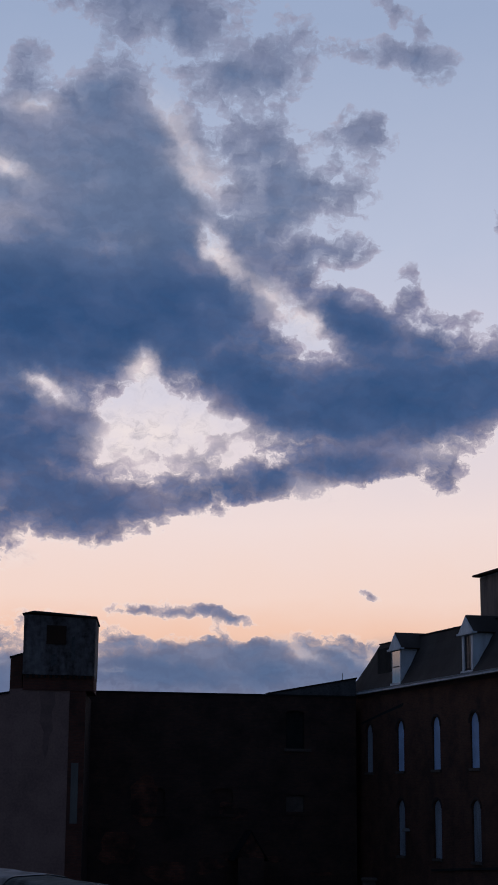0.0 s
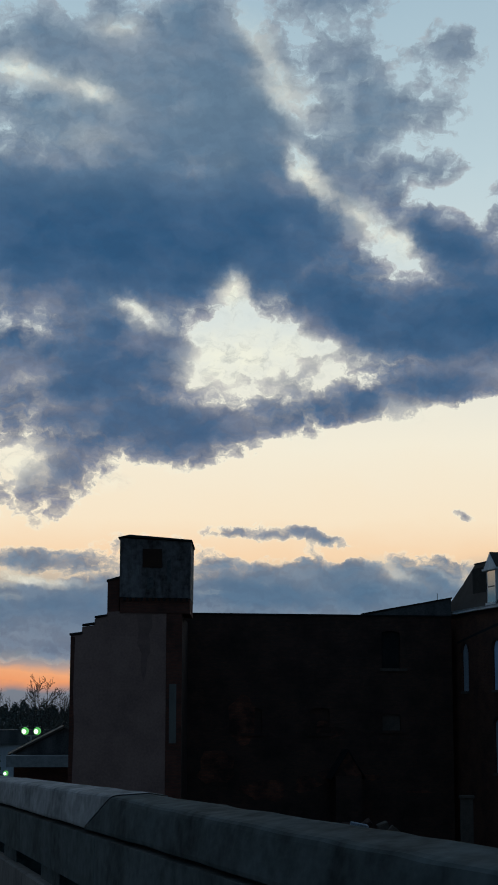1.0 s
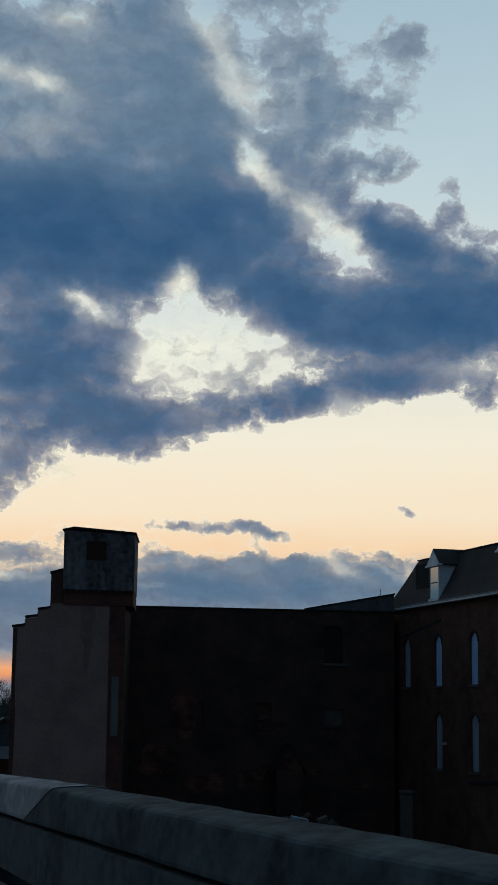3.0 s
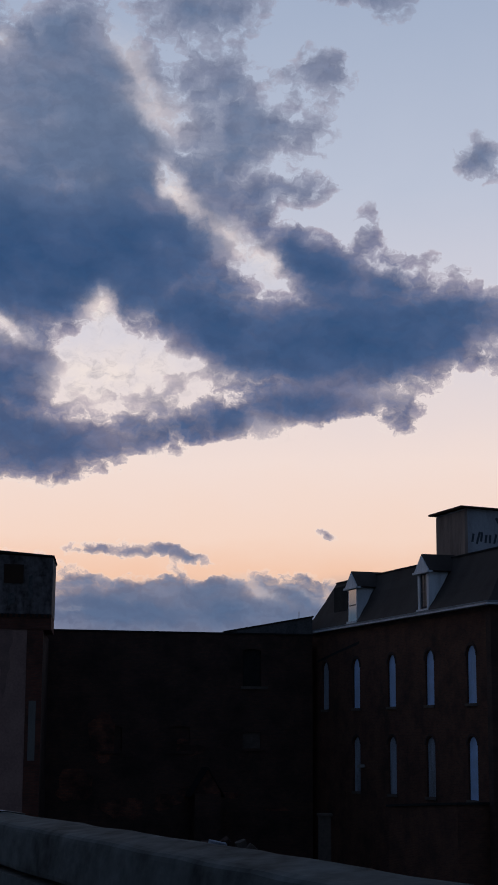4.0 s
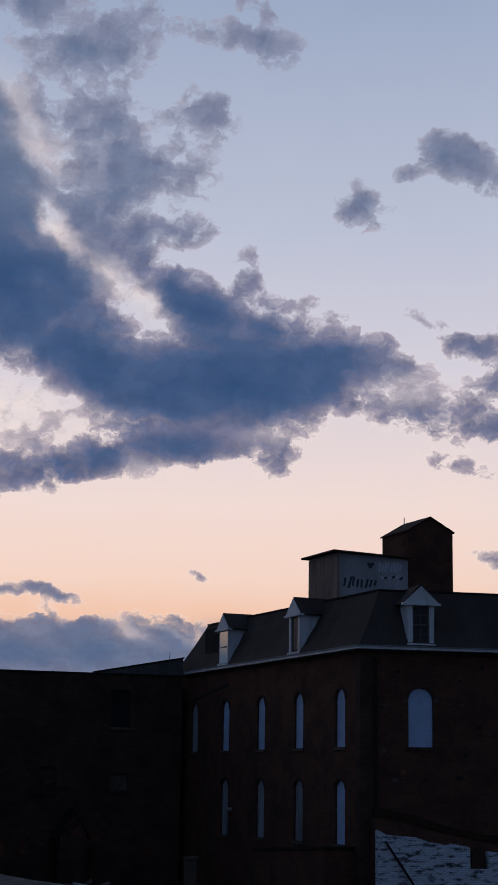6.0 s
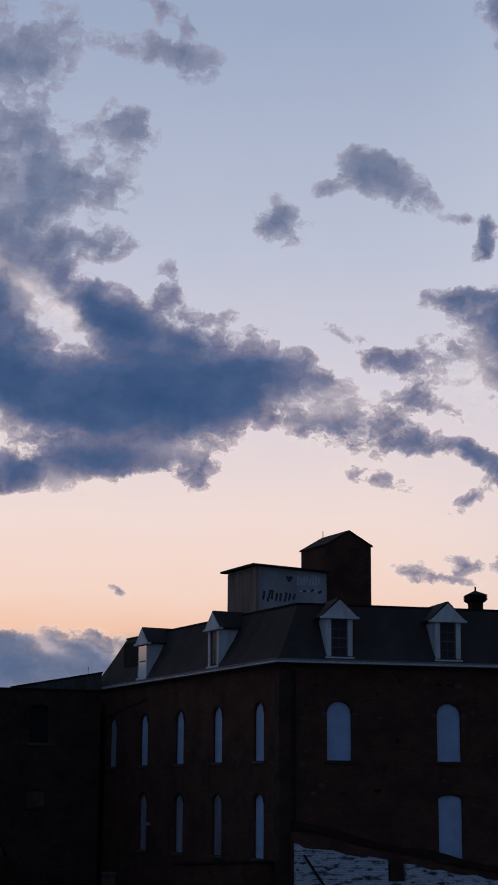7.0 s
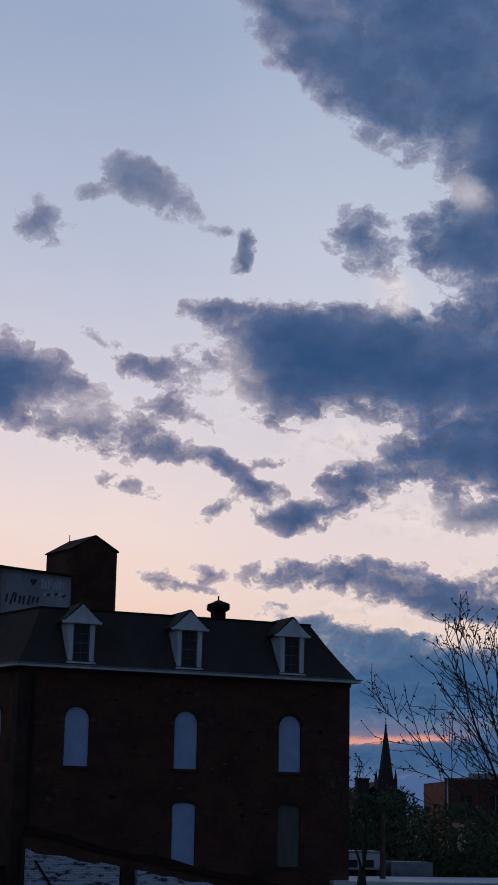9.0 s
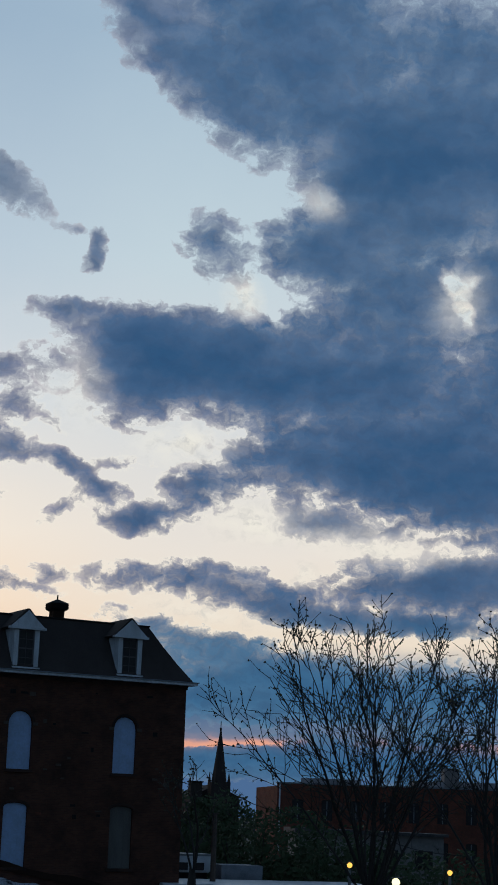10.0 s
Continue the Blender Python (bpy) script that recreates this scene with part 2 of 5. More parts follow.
gap(5.42, 11.97, 1.43, 0.32, 0, 0.15)
gap(30.68, 17.83, 0.93, 0.98, -60, 0.9)
gap(25.83, 21.03, 0.89, 0.45, -35, 0.7)
gap(22.75, 17.77, 0.62, 0.62, 0, 0.7)
gap(20.93, 12.59, 1.60, 0.62, 0, 0.6)
gap(27.37, 9.41, 3.92, 0.57, -12, 0.6)
gap(23.11, 9.91, 1.25, 0.53, 0, 0.5)
gap(25.20, 8.19, 0.43, 0.43, 0, 0.5)
gap(17.21, 14.61, 1.07, 1.25, 0, 0.4)
gap(21.85, 6.83, 2.14, 0.32, -12, 0.4)
puff(-0.56, 4.37, 3.96, 0.41, 0, 0.7)
puff(-3.53, 4.66, 1.23, 0.33, 0, 0.5)
puff(-10.82, 3.92, 2.78, 0.65, 0, 0.8)
puff(-10.46, 5.52, 2.30, 0.36, 0, 0.8)
puff(-0.46, 5.08, 3.08, 0.37, -3, 0.5)
puff(-2.71, 6.49, 1.74, 0.19, -4, 0.55)
puff(-0.71, 6.26, 1.00, 0.18, -14, 0.45)
puff(-3.81, 6.63, 0.84, 0.20, 14, 0.4)
puff(-4.72, 5.58, 0.59, 0.39, -20, 0.4)
puff(-0.92, 5.71, 0.46, 0.26, -50, 0.32)
puff(0.66, 5.25, 1.48, 0.22, 8, 0.4)
puff(3.55, 5.49, 1.29, 0.23, -10, 0.42)
puff(2.74, 5.11, 1.23, 0.22, -25, 0.4)
puff(-7.31, 6.21, 1.31, 0.29, 0, 0.32)
puff(4.29, 7.11, 0.38, 0.16, -20, 0.33)
gap(-9.67, 4.68, 1.60, 0.14, -8, 0.9)
gap(-11.61, 4.30, 0.53, 0.11, 0, 0.8)
gap(-4.63, 4.35, 0.46, 0.09, 0, 0.8)
gap(3.23, 4.95, 1.07, 0.14, -25, 0.5)
# low bars along the horizon
puff(22.49, 2.50, 2.76, 0.16, 0, -0.9)
puff(23.03, 5.21, 3.36, 0.63, -4, 0.85)
puff(22.68, 3.94, 4.34, 0.71, 0, 0.9)
puff(28.91, 4.22, 5.14, 0.87, 0, 0.9)
puff(22.37, 1.83, 5.13, 0.55, 0, 0.9)
puff(28.93, 2.03, 5.91, 0.71, 0, 0.9)
puff(-1.75, 4.18, 6.52, 0.95, 0, 1.1)
puff(-10.30, 3.91, 3.75, 0.67, 0, 0.95)
puff(-10.66, 2.75, 3.75, 0.51, 0, 0.9)
gap(-10.19, 4.63, 1.19, 0.12, -12, 0.45)
gap(-11.66, 5.13, 0.49, 0.16, 0, 0.5)
gap(-11.53, 4.22, 0.47, 0.10, 0, 0.5)
gap(-4.55, 4.43, 0.51, 0.10, 0, 0.7)
gap(-2.74, 4.72, 0.79, 0.12, 0, 0.45)
gap(2.37, 4.91, 1.19, 0.20, -30, 0.6)
# broken cloud goes on round the rest of the sky
away = wrange(wmath("ABSOLUTE", wmath("SUBTRACT", azimuth, 10.0)), 28, 45)
rest = wmath("MULTIPLY", wrange(wnoise(coords.outputs["Generated"], 2.6, 6.0), 0.45, 0.75, 0.0, 0.9), away)
heap = wmath("MAXIMUM", wmath("ADD", body[0], rest), 0.0)
heap = wmath("DIVIDE", wmath("MULTIPLY", heap, 1.3), wmath("ADD", heap, 0.6))
# fine turbulence frays the edges and leaves the cores smooth and the open sky clear
where = wrange(heap, 0.02, 0.26)
curl = wvec("SUBTRACT", wnoise(plane, 2.6, 3.0, 0.5, True), (0.5, 0.5, 0.5))
curled = wvec("MULTIPLY", wvec("ADD", torn, wvec("MULTIPLY", curl, (0.5, 0.38, 0.0))), (0.85, 1.2, 0.0))
tatter = wnoise(curled, 1.25, 9.0, 0.62)
relief = wmath("SUBTRACT", tatter, wnoise(wvec("ADD", curled, (-0.10, -0.22, 0.0)), 1.25, 6.0, 0.55))
mass = wmath("MULTIPLY_ADD", wmath("MULTIPLY", wmath("SUBTRACT", lumps, 0.5), 0.4), where, heap)
core = mass
edges = wmath("MULTIPLY", wmath("MULTIPLY", where, wrange(heap, 0.85, 0.5, 0.2, 1.0)), wrange(height, 24, 15, 0.8, 1.0))
edges = wmath("MAXIMUM", edges, wmath("MULTIPLY", where, wmath("MINIMUM", glint[0], 1.0)))
mass = wmath("MULTIPLY_ADD", wmath("MULTIPLY", wmath("SUBTRACT", tatter, 0.5), 2.1), edges, mass)

shine = wmath("MINIMUM", wmath("MULTIPLY", glint[0], 1.5), 1.0)
depth = wmath("MAXIMUM", wmath("SUBTRACT", mass, 0.25), 0.0)
depth = wmath("MULTIPLY", depth, wrange(shine, 0.0, 1.0, 1.0, 0.6))
cover = wmath("SUBTRACT", 1.0, wmath("POWER", 2.718, wmath("MULTIPLY", depth, wrange(height, 12, 22, -6.5, -4.6))))
# light passes through the thin rims, most of all low down and towards the sunset
rim = wmath("MULTIPLY", wmath("MULTIPLY", wrange(mass, 0.12, 0.28), wrange(core, 0.75, 0.4)), wrange(height, 18, 11, 0.0, 0.4))
rim = wmath("MAXIMUM", wmath("MULTIPLY", rim, wrange(height, 4.0, 6.5)), wmath("MULTIPLY", shine, wrange(tatter, 0.3, 0.65, 0.25, 0.9)))
bright = wmix(rim, clear, srgb(252, 238, 232))
shreds = wnoise(curled, 1.9, 8.0, 0.68)
bright = wmix(wmath("MULTIPLY", shine, wrange(shreds, 0.46, 0.68, 0.0, 0.5)), bright, srgb(160, 157, 170))
folds = wnoise(wvec("MULTIPLY", torn, (0.8, 1.5, 0.0)), 0.42, 5.0, 0.5)
thick = wmath("MULTIPLY_ADD", core, 0.62, wmath("MULTIPLY", mass, 0.38))
thick = wmath("MULTIPLY_ADD", wmath("SUBTRACT", folds, 0.54), wmath("MULTIPLY", wrange(core, 0.4, 0.8), wrange(azimuth, 10, 20, 0.8, 0.45)), thick)
thick = wmath("ADD", thick, wrange(azimuth, 16, 24, 0.0, 0.12))
cloud = wramp(wrange(thick, 0.15, 1.08, smooth=False), ((0.0, (190, 178, 190)), (0.22, (146, 139, 160)), (0.42, (110, 114, 145)), (0.70, (62, 90, 133)), (1.0, (44, 79, 123))))
low = wramp(wrange(thick, 0.16, 0.95, smooth=False), ((0.0, (206, 172, 166)), (0.25, (152, 148, 162)), (0.5, (114, 125, 153)), (1.0, (80, 108, 145))))
low = wmix(wrange(azimuth, 12, 19), low, wramp(wrange(thick, 0.16, 0.95, smooth=False), ((0.0, (164, 160, 180)), (0.25, (116, 132, 160)), (0.5, (76, 110, 148)), (1.0, (54, 95, 138)))))
cloud = wmix(wmath("MULTIPLY", wrange(height, 17, 21, 0.0, 0.34), wrange(azimuth, 20, 13)), cloud, srgb(134, 146, 168))
cloud = wmix(wrange(height, 7.4, 5.6), cloud, low)
cloud = wmix(wmath("MULTIPLY", shine, wrange(core, 0.85, 0.45, 0.0, 0.6)), cloud, srgb(236, 222, 222))
cloud = wmix(1.0, cloud, wmix(wmath("MULTIPLY_ADD", wrange(relief, -0.14, 0.14, -0.5, 0.5), wrange(core, 1.0, 0.5, 0.25, 1.0), 0.5), (0.80, 0.82, 0.86, 1), (1.24, 1.21, 1.17, 1)), "MULTIPLY")
sky = wmix(cover, bright, cloud)
# the sky behind and overhead is much dimmer than the west
toward = wvec("DOT_PRODUCT", coords.outputs["Generated"], (math.sin(radians(SUN_AZ + 12)), math.cos(radians(SUN_AZ + 12)), 0.0))
east = wmix(wrange(height, -5, 60), srgb(82, 100, 126), srgb(70, 94, 130))
sky = wmix(wrange(toward, 0.15, 0.85), wmix(1.0, (0, 0, 0, 1), east), sky)

air = wn("ShaderNodeTexSky")
air.sky_type, air.sun_disc = "NISHITA", False
air.sun_elevation, air.sun_rotation = radians(0.5), radians(SUN_AZ)
air_bg = wn("ShaderNodeBackground")
plug(air.outputs[0], air_bg.inputs[0])
air_bg.inputs[1].default_value = 0.003
sky_bg = wn("ShaderNodeBackground")
plug(sky, sky_bg.inputs[0])
sky_bg.inputs[1].default_value = 1.035
both = wn("ShaderNodeAddShader")
wt.links.new(air_bg.outputs[0], both.inputs[0]), wt.links.new(sky_bg.outputs[0], both.inputs[1])
wt.links.new(both.outputs[0], wn("ShaderNodeOutputWorld").inputs[0])

# the last light of the sun, at the horizon ahead
sun_data = bpy.data.lights.new("sun", "SUN")
sun_data.energy, sun_data.angle, sun_data.color = 0.08, radians(10), (1.0, 0.62, 0.42)
sun = new("sun", sun_data)
sun.matrix_world = look((0, 0, 60), (-60 * math.sin(radians(SUN_AZ)), -60 * math.cos(radians(SUN_AZ)), 58))

# ---- materials ----
def mat(name, base, other, rough=0.8, scale=3.0, fine=40.0, bump=0.3, metal=0.0, streak=False, spread=0.0, gloss=0.5, stretch=(1, 1, 1)):
    """A surface of two colours blended by stains and grain; streak: stains run down; spread: pieces differ."""
    m = bpy.data.materials.new(name)
    m.use_nodes = True
    nt = m.node_tree
    bsdf = nt.nodes["Principled BSDF"]
    tc = nt.nodes.new("ShaderNodeTexCoord")
    mp = nt.nodes.new("ShaderNodeMapping")
    mp.inputs[3].default_value = (1, 1, 0.22) if streak else stretch
    nt.links.new(tc.outputs["Object"], mp.inputs[0])
    stains = nt.nodes.new("ShaderNodeTexNoise")
    stains.inputs["Scale"].default_value, stains.inputs["Detail"].default_value, stains.inputs["Roughness"].default_value = scale, 6, 0.65
    nt.links.new(mp.outputs[0], stains.inputs["Vector"])
    grain = nt.nodes.new("ShaderNodeTexNoise")
    grain.inputs["Scale"].default_value, grain.inputs["Detail"].default_value = fine, 3
    nt.links.new(mp.outputs[0] if stretch != (1, 1, 1) else tc.outputs["Object"], grain.inputs["Vector"])
    add = nt.nodes.new("ShaderNodeMath")
    add.operation = "MULTIPLY_ADD"
    nt.links.new(grain.outputs[0], add.inputs[0])
    add.inputs[1].default_value = 0.5
    nt.links.new(stains.outputs[0], add.inputs[2])
    ramp = nt.nodes.new("ShaderNodeMapRange")
    nt.links.new(add.outputs[0], ramp.inputs[0])
    ramp.inputs[1].default_value, ramp.inputs[2].default_value = 0.55, 0.95
    factor = ramp.outputs[0]
    if spread:
        info = nt.nodes.new("ShaderNodeObjectInfo")
        mix = nt.nodes.new("ShaderNodeMath")
        mix.operation = "MULTIPLY_ADD"
        nt.links.new(info.outputs["Random"], mix.inputs[0])
        mix.inputs[1].default_value = spread
        nt.links.new(factor, mix.inputs[2])
        factor = mix.outputs[0]
    blend = nt.nodes.new("ShaderNodeMix")
    blend.data_type = "RGBA"
    nt.links.new(factor, blend.inputs[0])
    blend.inputs[6].default_value, blend.inputs[7].default_value = (*base, 1), (*other, 1)
    nt.links.new(blend.outputs[2], bsdf.inputs["Base Color"])
    bsdf.inputs["Roughness"].default_value, bsdf.inputs["Metallic"].default_value = rough, metal
    bsdf.inputs["Specular IOR Level"].default_value = gloss
    bm_node = nt.nodes.new("ShaderNodeBump")
    bm_node.inputs["Strength"].default_value, bm_node.inputs["Distance"].default_value = bump, 0.03
    nt.links.new(add.outputs[0], bm_node.inputs["Height"])
    nt.links.new(bm_node.outputs[0], bsdf.inputs["Normal"])
    return m


def brickwork(name, base, other, mortar, stain, rough=0.9, amount=0.6, dash=(1, 1, 1), size=0.55, edge=(0.42, 0.68)):
    """Brick courses at true size, mapped over walls by their own u and height, with large stains."""
    m = mat(name, base, other, rough, 0.35, 6.0, 0.2, gloss=0.15)
    nt = m.node_tree
    bsdf = nt.nodes["Principled BSDF"]
    tc = nt.nodes.new("ShaderNodeUVMap")
    br = nt.nodes.new("ShaderNodeTexBrick")
    nt.links.new(tc.outputs[0], br.inputs["Vector"])
    br.inputs["Scale"].default_value = 1.0
    br.inputs["Brick Width"].default_value, br.inputs["Row Height"].default_value, br.inputs["Mortar Size"].default_value = 0.22, 0.075, 0.010
    br.inputs["Color1"].default_value, br.inputs["Color2"].default_value, br.inputs["Mortar"].default_value = (*base, 1), (*other, 1), (*mortar, 1)
    big = nt.nodes.new("ShaderNodeTexNoise")
    big.inputs["Scale"].default_value, big.inputs["Detail"].default_value, big.inputs["Roughness"].default_value = size, 7, 0.68
    mp = nt.nodes.new("ShaderNodeMapping")
    mp.inputs[3].default_value = dash
    nt.links.new(tc.outputs[0], mp.inputs[0])
    nt.links.new(mp.outputs[0], big.inputs["Vector"])
    rg = nt.nodes.new("ShaderNodeMapRange")
    rg.inputs[1].default_value, rg.inputs[2].default_value, rg.inputs[4].default_value = *edge, amount
    nt.links.new(big.outputs[0], rg.inputs[0])
    mx = nt.nodes.new("ShaderNodeMix")
    mx.data_type = "RGBA"
    nt.links.new(rg.outputs[0], mx.inputs[0])
    nt.links.new(br.outputs[0], mx.inputs[6])
    mx.inputs[7].default_value = (*stain, 1)
    nt.links.new(mx.outputs[2], bsdf.inputs["Base Color"])
    bp = nt.nodes.new("ShaderNodeBump")
    bp.invert = True
    bp.inputs["Strength"].default_value, bp.inputs["Distance"].default_value = 0.7, 0.015
    nt.links.new(br.outputs["Fac"], bp.inputs["Height"])
    nt.links.new(bp.outputs[0], bsdf.inputs["Normal"])
    return m


def glow(name, color, strength):
    m = bpy.data.materials.new(name)
    m.use_nodes = True
    bsdf = m.node_tree.nodes["Principled BSDF"]
    bsdf.inputs["Emission Color"].default_value, bsdf.inputs["Emission Strength"].default_value = (*color, 1), strength
    bsdf.inputs["Base Color"].default_value = (*color, 1)
    return m


MILL_BRICK = brickwork("mill_brick", (0.15, 0.060, 0.038), (0.095, 0.043, 0.030), (0.12, 0.062, 0.043), (0.040, 0.022, 0.017), amount=0.8, size=0.7)
SOOT_BRICK = brickwork("soot_brick", (0.105, 0.050, 0.036), (0.072, 0.040, 0.031), (0.075, 0.046, 0.037), (0.032, 0.022, 0.019), amount=0.95)
RED_BRICK = brickwork("red_brick", (0.30, 0.092, 0.058), (0.21, 0.07, 0.046), (0.14, 0.08, 0.058), (0.065, 0.029, 0.022))
WHITE_BRICK = brickwork("whitewashed_brick", (0.72, 0.75, 0.84), (0.60, 0.62, 0.70), (0.42, 0.43, 0.48), (0.05, 0.042, 0.045), amount=0.95, dash=(1, 3, 1), size=1.5, edge=(0.50, 0.60))
MOTTLED_RED = brickwork("mottled_red_brick", (0.27, 0.085, 0.05), (0.17, 0.06, 0.04), (0.12, 0.065, 0.05), (0.032, 0.022, 0.019), amount=0.9, size=0.9, edge=(0.38, 0.6))
DULL_RED = brickwork("dull_red_brick", (0.17, 0.055, 0.036), (0.11, 0.042, 0.03), (0.10, 0.055, 0.042), (0.045, 0.025, 0.02), amount=0.8)
RENDER_COAT = mat("brown_render", (0.33, 0.19, 0.155), (0.20, 0.115, 0.095), 0.9, 0.5, 9, 0.25, gloss=0.2)
SLATE = mat("slate_roof", (0.052, 0.038, 0.033), (0.080, 0.063, 0.056), 0.9, 0.6, 18, 0.35, streak=True, gloss=0.1)
RUST_ROOF = mat("rusted_sheet_roof", (0.055, 0.028, 0.018), (0.035, 0.02, 0.015), 0.9, 1.5, 20, 0.3, gloss=0.1)
WHITE_PAINT = mat("weathered_white_paint", (0.80, 0.80, 0.82), (0.52, 0.50, 0.50), 0.6, 2.2, 30, 0.2, streak=True)
BOARD = mat("blue_board", (0.50, 0.63, 0.90), (0.38, 0.47, 0.64), 0.7, 1.1, 9, 0.12, spread=0.25, gloss=0.3)
# streaked grey board; the shade on low side openings is put in its colour
DIRTY_SHADED_BOARD = mat("weathered_shaded_board", (0.40, 0.42, 0.48), (0.17, 0.16, 0.16), 0.8, 1.2, 14, 0.2, streak=True, gloss=0.2)
GREY_BOARD = mat("bare_plywood", (0.17, 0.15, 0.13), (0.10, 0.085, 0.075), 0.8, 1.6, 20, 0.2, streak=True)
TRIM_GREY = mat("grey_trim", (0.30, 0.31, 0.34), (0.16, 0.165, 0.18), 0.7, 1.4, 25, 0.25)
SHEET = mat("weathered_sheet_cladding", (0.15, 0.135, 0.13), (0.05, 0.046, 0.045), 0.75, 0.9, 10, 0.25, metal=0.1, streak=True, gloss=0.3)
GREY_RENDER = mat("grey_rendered_block", (0.50, 0.48, 0.50), (0.26, 0.245, 0.25), 0.85, 0.8, 14, 0.25, streak=True)
FLASHING = mat("tarred_flashing", (0.015, 0.014, 0.014), (0.03, 0.028, 0.027), 0.9, 2, 20, 0.3, gloss=0.15)
GLASS = mat("dirty_window_glass", (0.02, 0.019, 0.02), (0.045, 0.035, 0.032), 0.3, 1.2, 9, 0.05, gloss=0.25)
STONE = mat("stone_sill", (0.30, 0.27, 0.25), (0.19, 0.17, 0.16), 0.85, 3, 25, 0.3)
STONE_DIM = mat("brown_sandstone", (0.14, 0.10, 0.08), (0.08, 0.06, 0.05), 0.9, 3, 25, 0.3, gloss=0.2)
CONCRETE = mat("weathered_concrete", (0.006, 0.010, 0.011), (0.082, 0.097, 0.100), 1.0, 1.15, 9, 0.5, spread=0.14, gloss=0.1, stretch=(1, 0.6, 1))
PALE_CONCRETE = mat("newer_concrete", (0.37, 0.34, 0.335), (0.13, 0.125, 0.125), 1.0, 1.4, 9, 0.5, gloss=0.1, stretch=(1, 0.55, 1))
PLINTH = mat("stained_plinth_concrete", (0.20, 0.175, 0.165), (0.09, 0.08, 0.076), 1.0, 0.9, 8, 0.4, gloss=0.1)
SOOTY_RENDER = mat("sooty_render", (0.25, 0.145, 0.118), (0.17, 0.10, 0.083), 0.9, 1.2, 8, 0.3, gloss=0.15)
PAVING = mat("footway_paving", (0.14, 0.14, 0.14), (0.20, 0.20, 0.19), 0.9, 1.4, 30, 0.4)
ASPHALT = mat("asphalt", (0.045, 0.045, 0.047), (0.065, 0.065, 0.066), 0.92, 0.8, 60, 0.4)
GROUND = mat("rough_ground", (0.05, 0.055, 0.035), (0.085, 0.075, 0.055), 0.95, 0.15, 3, 0.4)
BARK = mat("bark", (0.06, 0.048, 0.04), (0.035, 0.028, 0.024), 0.9, 6, 50, 0.5)
BUDS = mat("spring_buds", (0.09, 0.075, 0.035), (0.05, 0.045, 0.025), 0.7, 4, 30, 0.1)
OLD_WOOD = mat("old_brown_boarding", (0.36, 0.25, 0.20), (0.15, 0.105, 0.087), 0.85, 1.2, 20, 0.3, streak=True, gloss=0.2)
LEAF = mat("dark_leaves", (0.042, 0.064, 0.026), (0.074, 0.090, 0.038), 0.8, 1.5, 12, 0.1, gloss=0.2)
FAR_LEAF = mat("far_woods", (0.03, 0.036, 0.03), (0.05, 0.05, 0.04), 0.9, 0.2, 2, 0.2)
METAL = mat("galvanised_metal", (0.28, 0.29, 0.3), (0.18, 0.185, 0.19), 0.5, 4, 30, 0.1, metal=0.7)
DARK_PAINT = mat("black_graffiti_paint", (0.035, 0.036, 0.042), (0.07, 0.07, 0.08), 0.7, 5, 40, 0.05)
PALE_PAINT = mat("pale_graffiti_paint", (0.66, 0.69, 0.78), (0.45, 0.47, 0.54), 0.7, 5, 40, 0.05)
WHITE_METAL = mat("white_painted_metal", (0.72, 0.74, 0.76), (0.55, 0.56, 0.58), 0.4, 1.5, 20, 0.05)
TOWER_SHEET = mat("mottled_sheet_cladding", (0.22, 0.19, 0.185), (0.03, 0.018, 0.015), 0.8, 1.0, 4, 0.3, streak=True, gloss=0.2)
SASH = mat("faded_sash_paint", (0.14, 0.125, 0.12), (0.08, 0.07, 0.068), 0.7, 3, 30, 0.1)
CLEAN_GLASS = mat("clean_window_glass", (0.02, 0.02, 0.02), (0.022, 0.022, 0.022), 0.03, 1.0, 3, 0.0, gloss=1.0)
CLEAN_GLASS.node_tree.nodes["Principled BSDF"].inputs["IOR"].default_value = 2.6
LAMP_CORE = glow("lamp_core", (0.95, 1.0, 0.86), 1.8)
LAMP_GREEN = glow("mercury_lamp", (0.16, 0.52, 0.13), 0.8)
LAMP_AMBER = glow("sodium_lamp", (1.0, 0.50, 0.10), 1.6)
LAMP_WARM = glow("warm_lamp", (1.0, 0.85, 0.5), 1.8)


# ---- helpers for shapes ----
def uv_by_place(bm):
    """UVs in metres: along the wall and up."""
    layer = bm.loops.layers.uv.verify()
    for f in bm.faces:
        n = f.normal
        for l in f.loops:
            c = l.vert.co
            if abs(n.z) > 0.7:
                l[layer].uv = (c.x, c.y)
            else:
                t = Vector((-n.y, n.x, 0))
                t = t.normalized() if t.length > 1e-6 else Vector((1, 0, 0))
                l[layer].uv = (c.dot(t), c.z)


def part(name, bm, material, parent=None, label="", m=None):
    bmesh.ops.recalc_face_normals(bm, faces=bm.faces)
    uv_by_place(bm)
    me = bpy.data.meshes.new(name)
    bm.to_mesh(me)
    bm.free()
    me.materials.append(material)
    ob = new(name, me)
    if parent:
        ob.parent = parent
    if m is not None:
        ob.matrix_basis = m
    if label:
        ob["label"] = label
    return ob


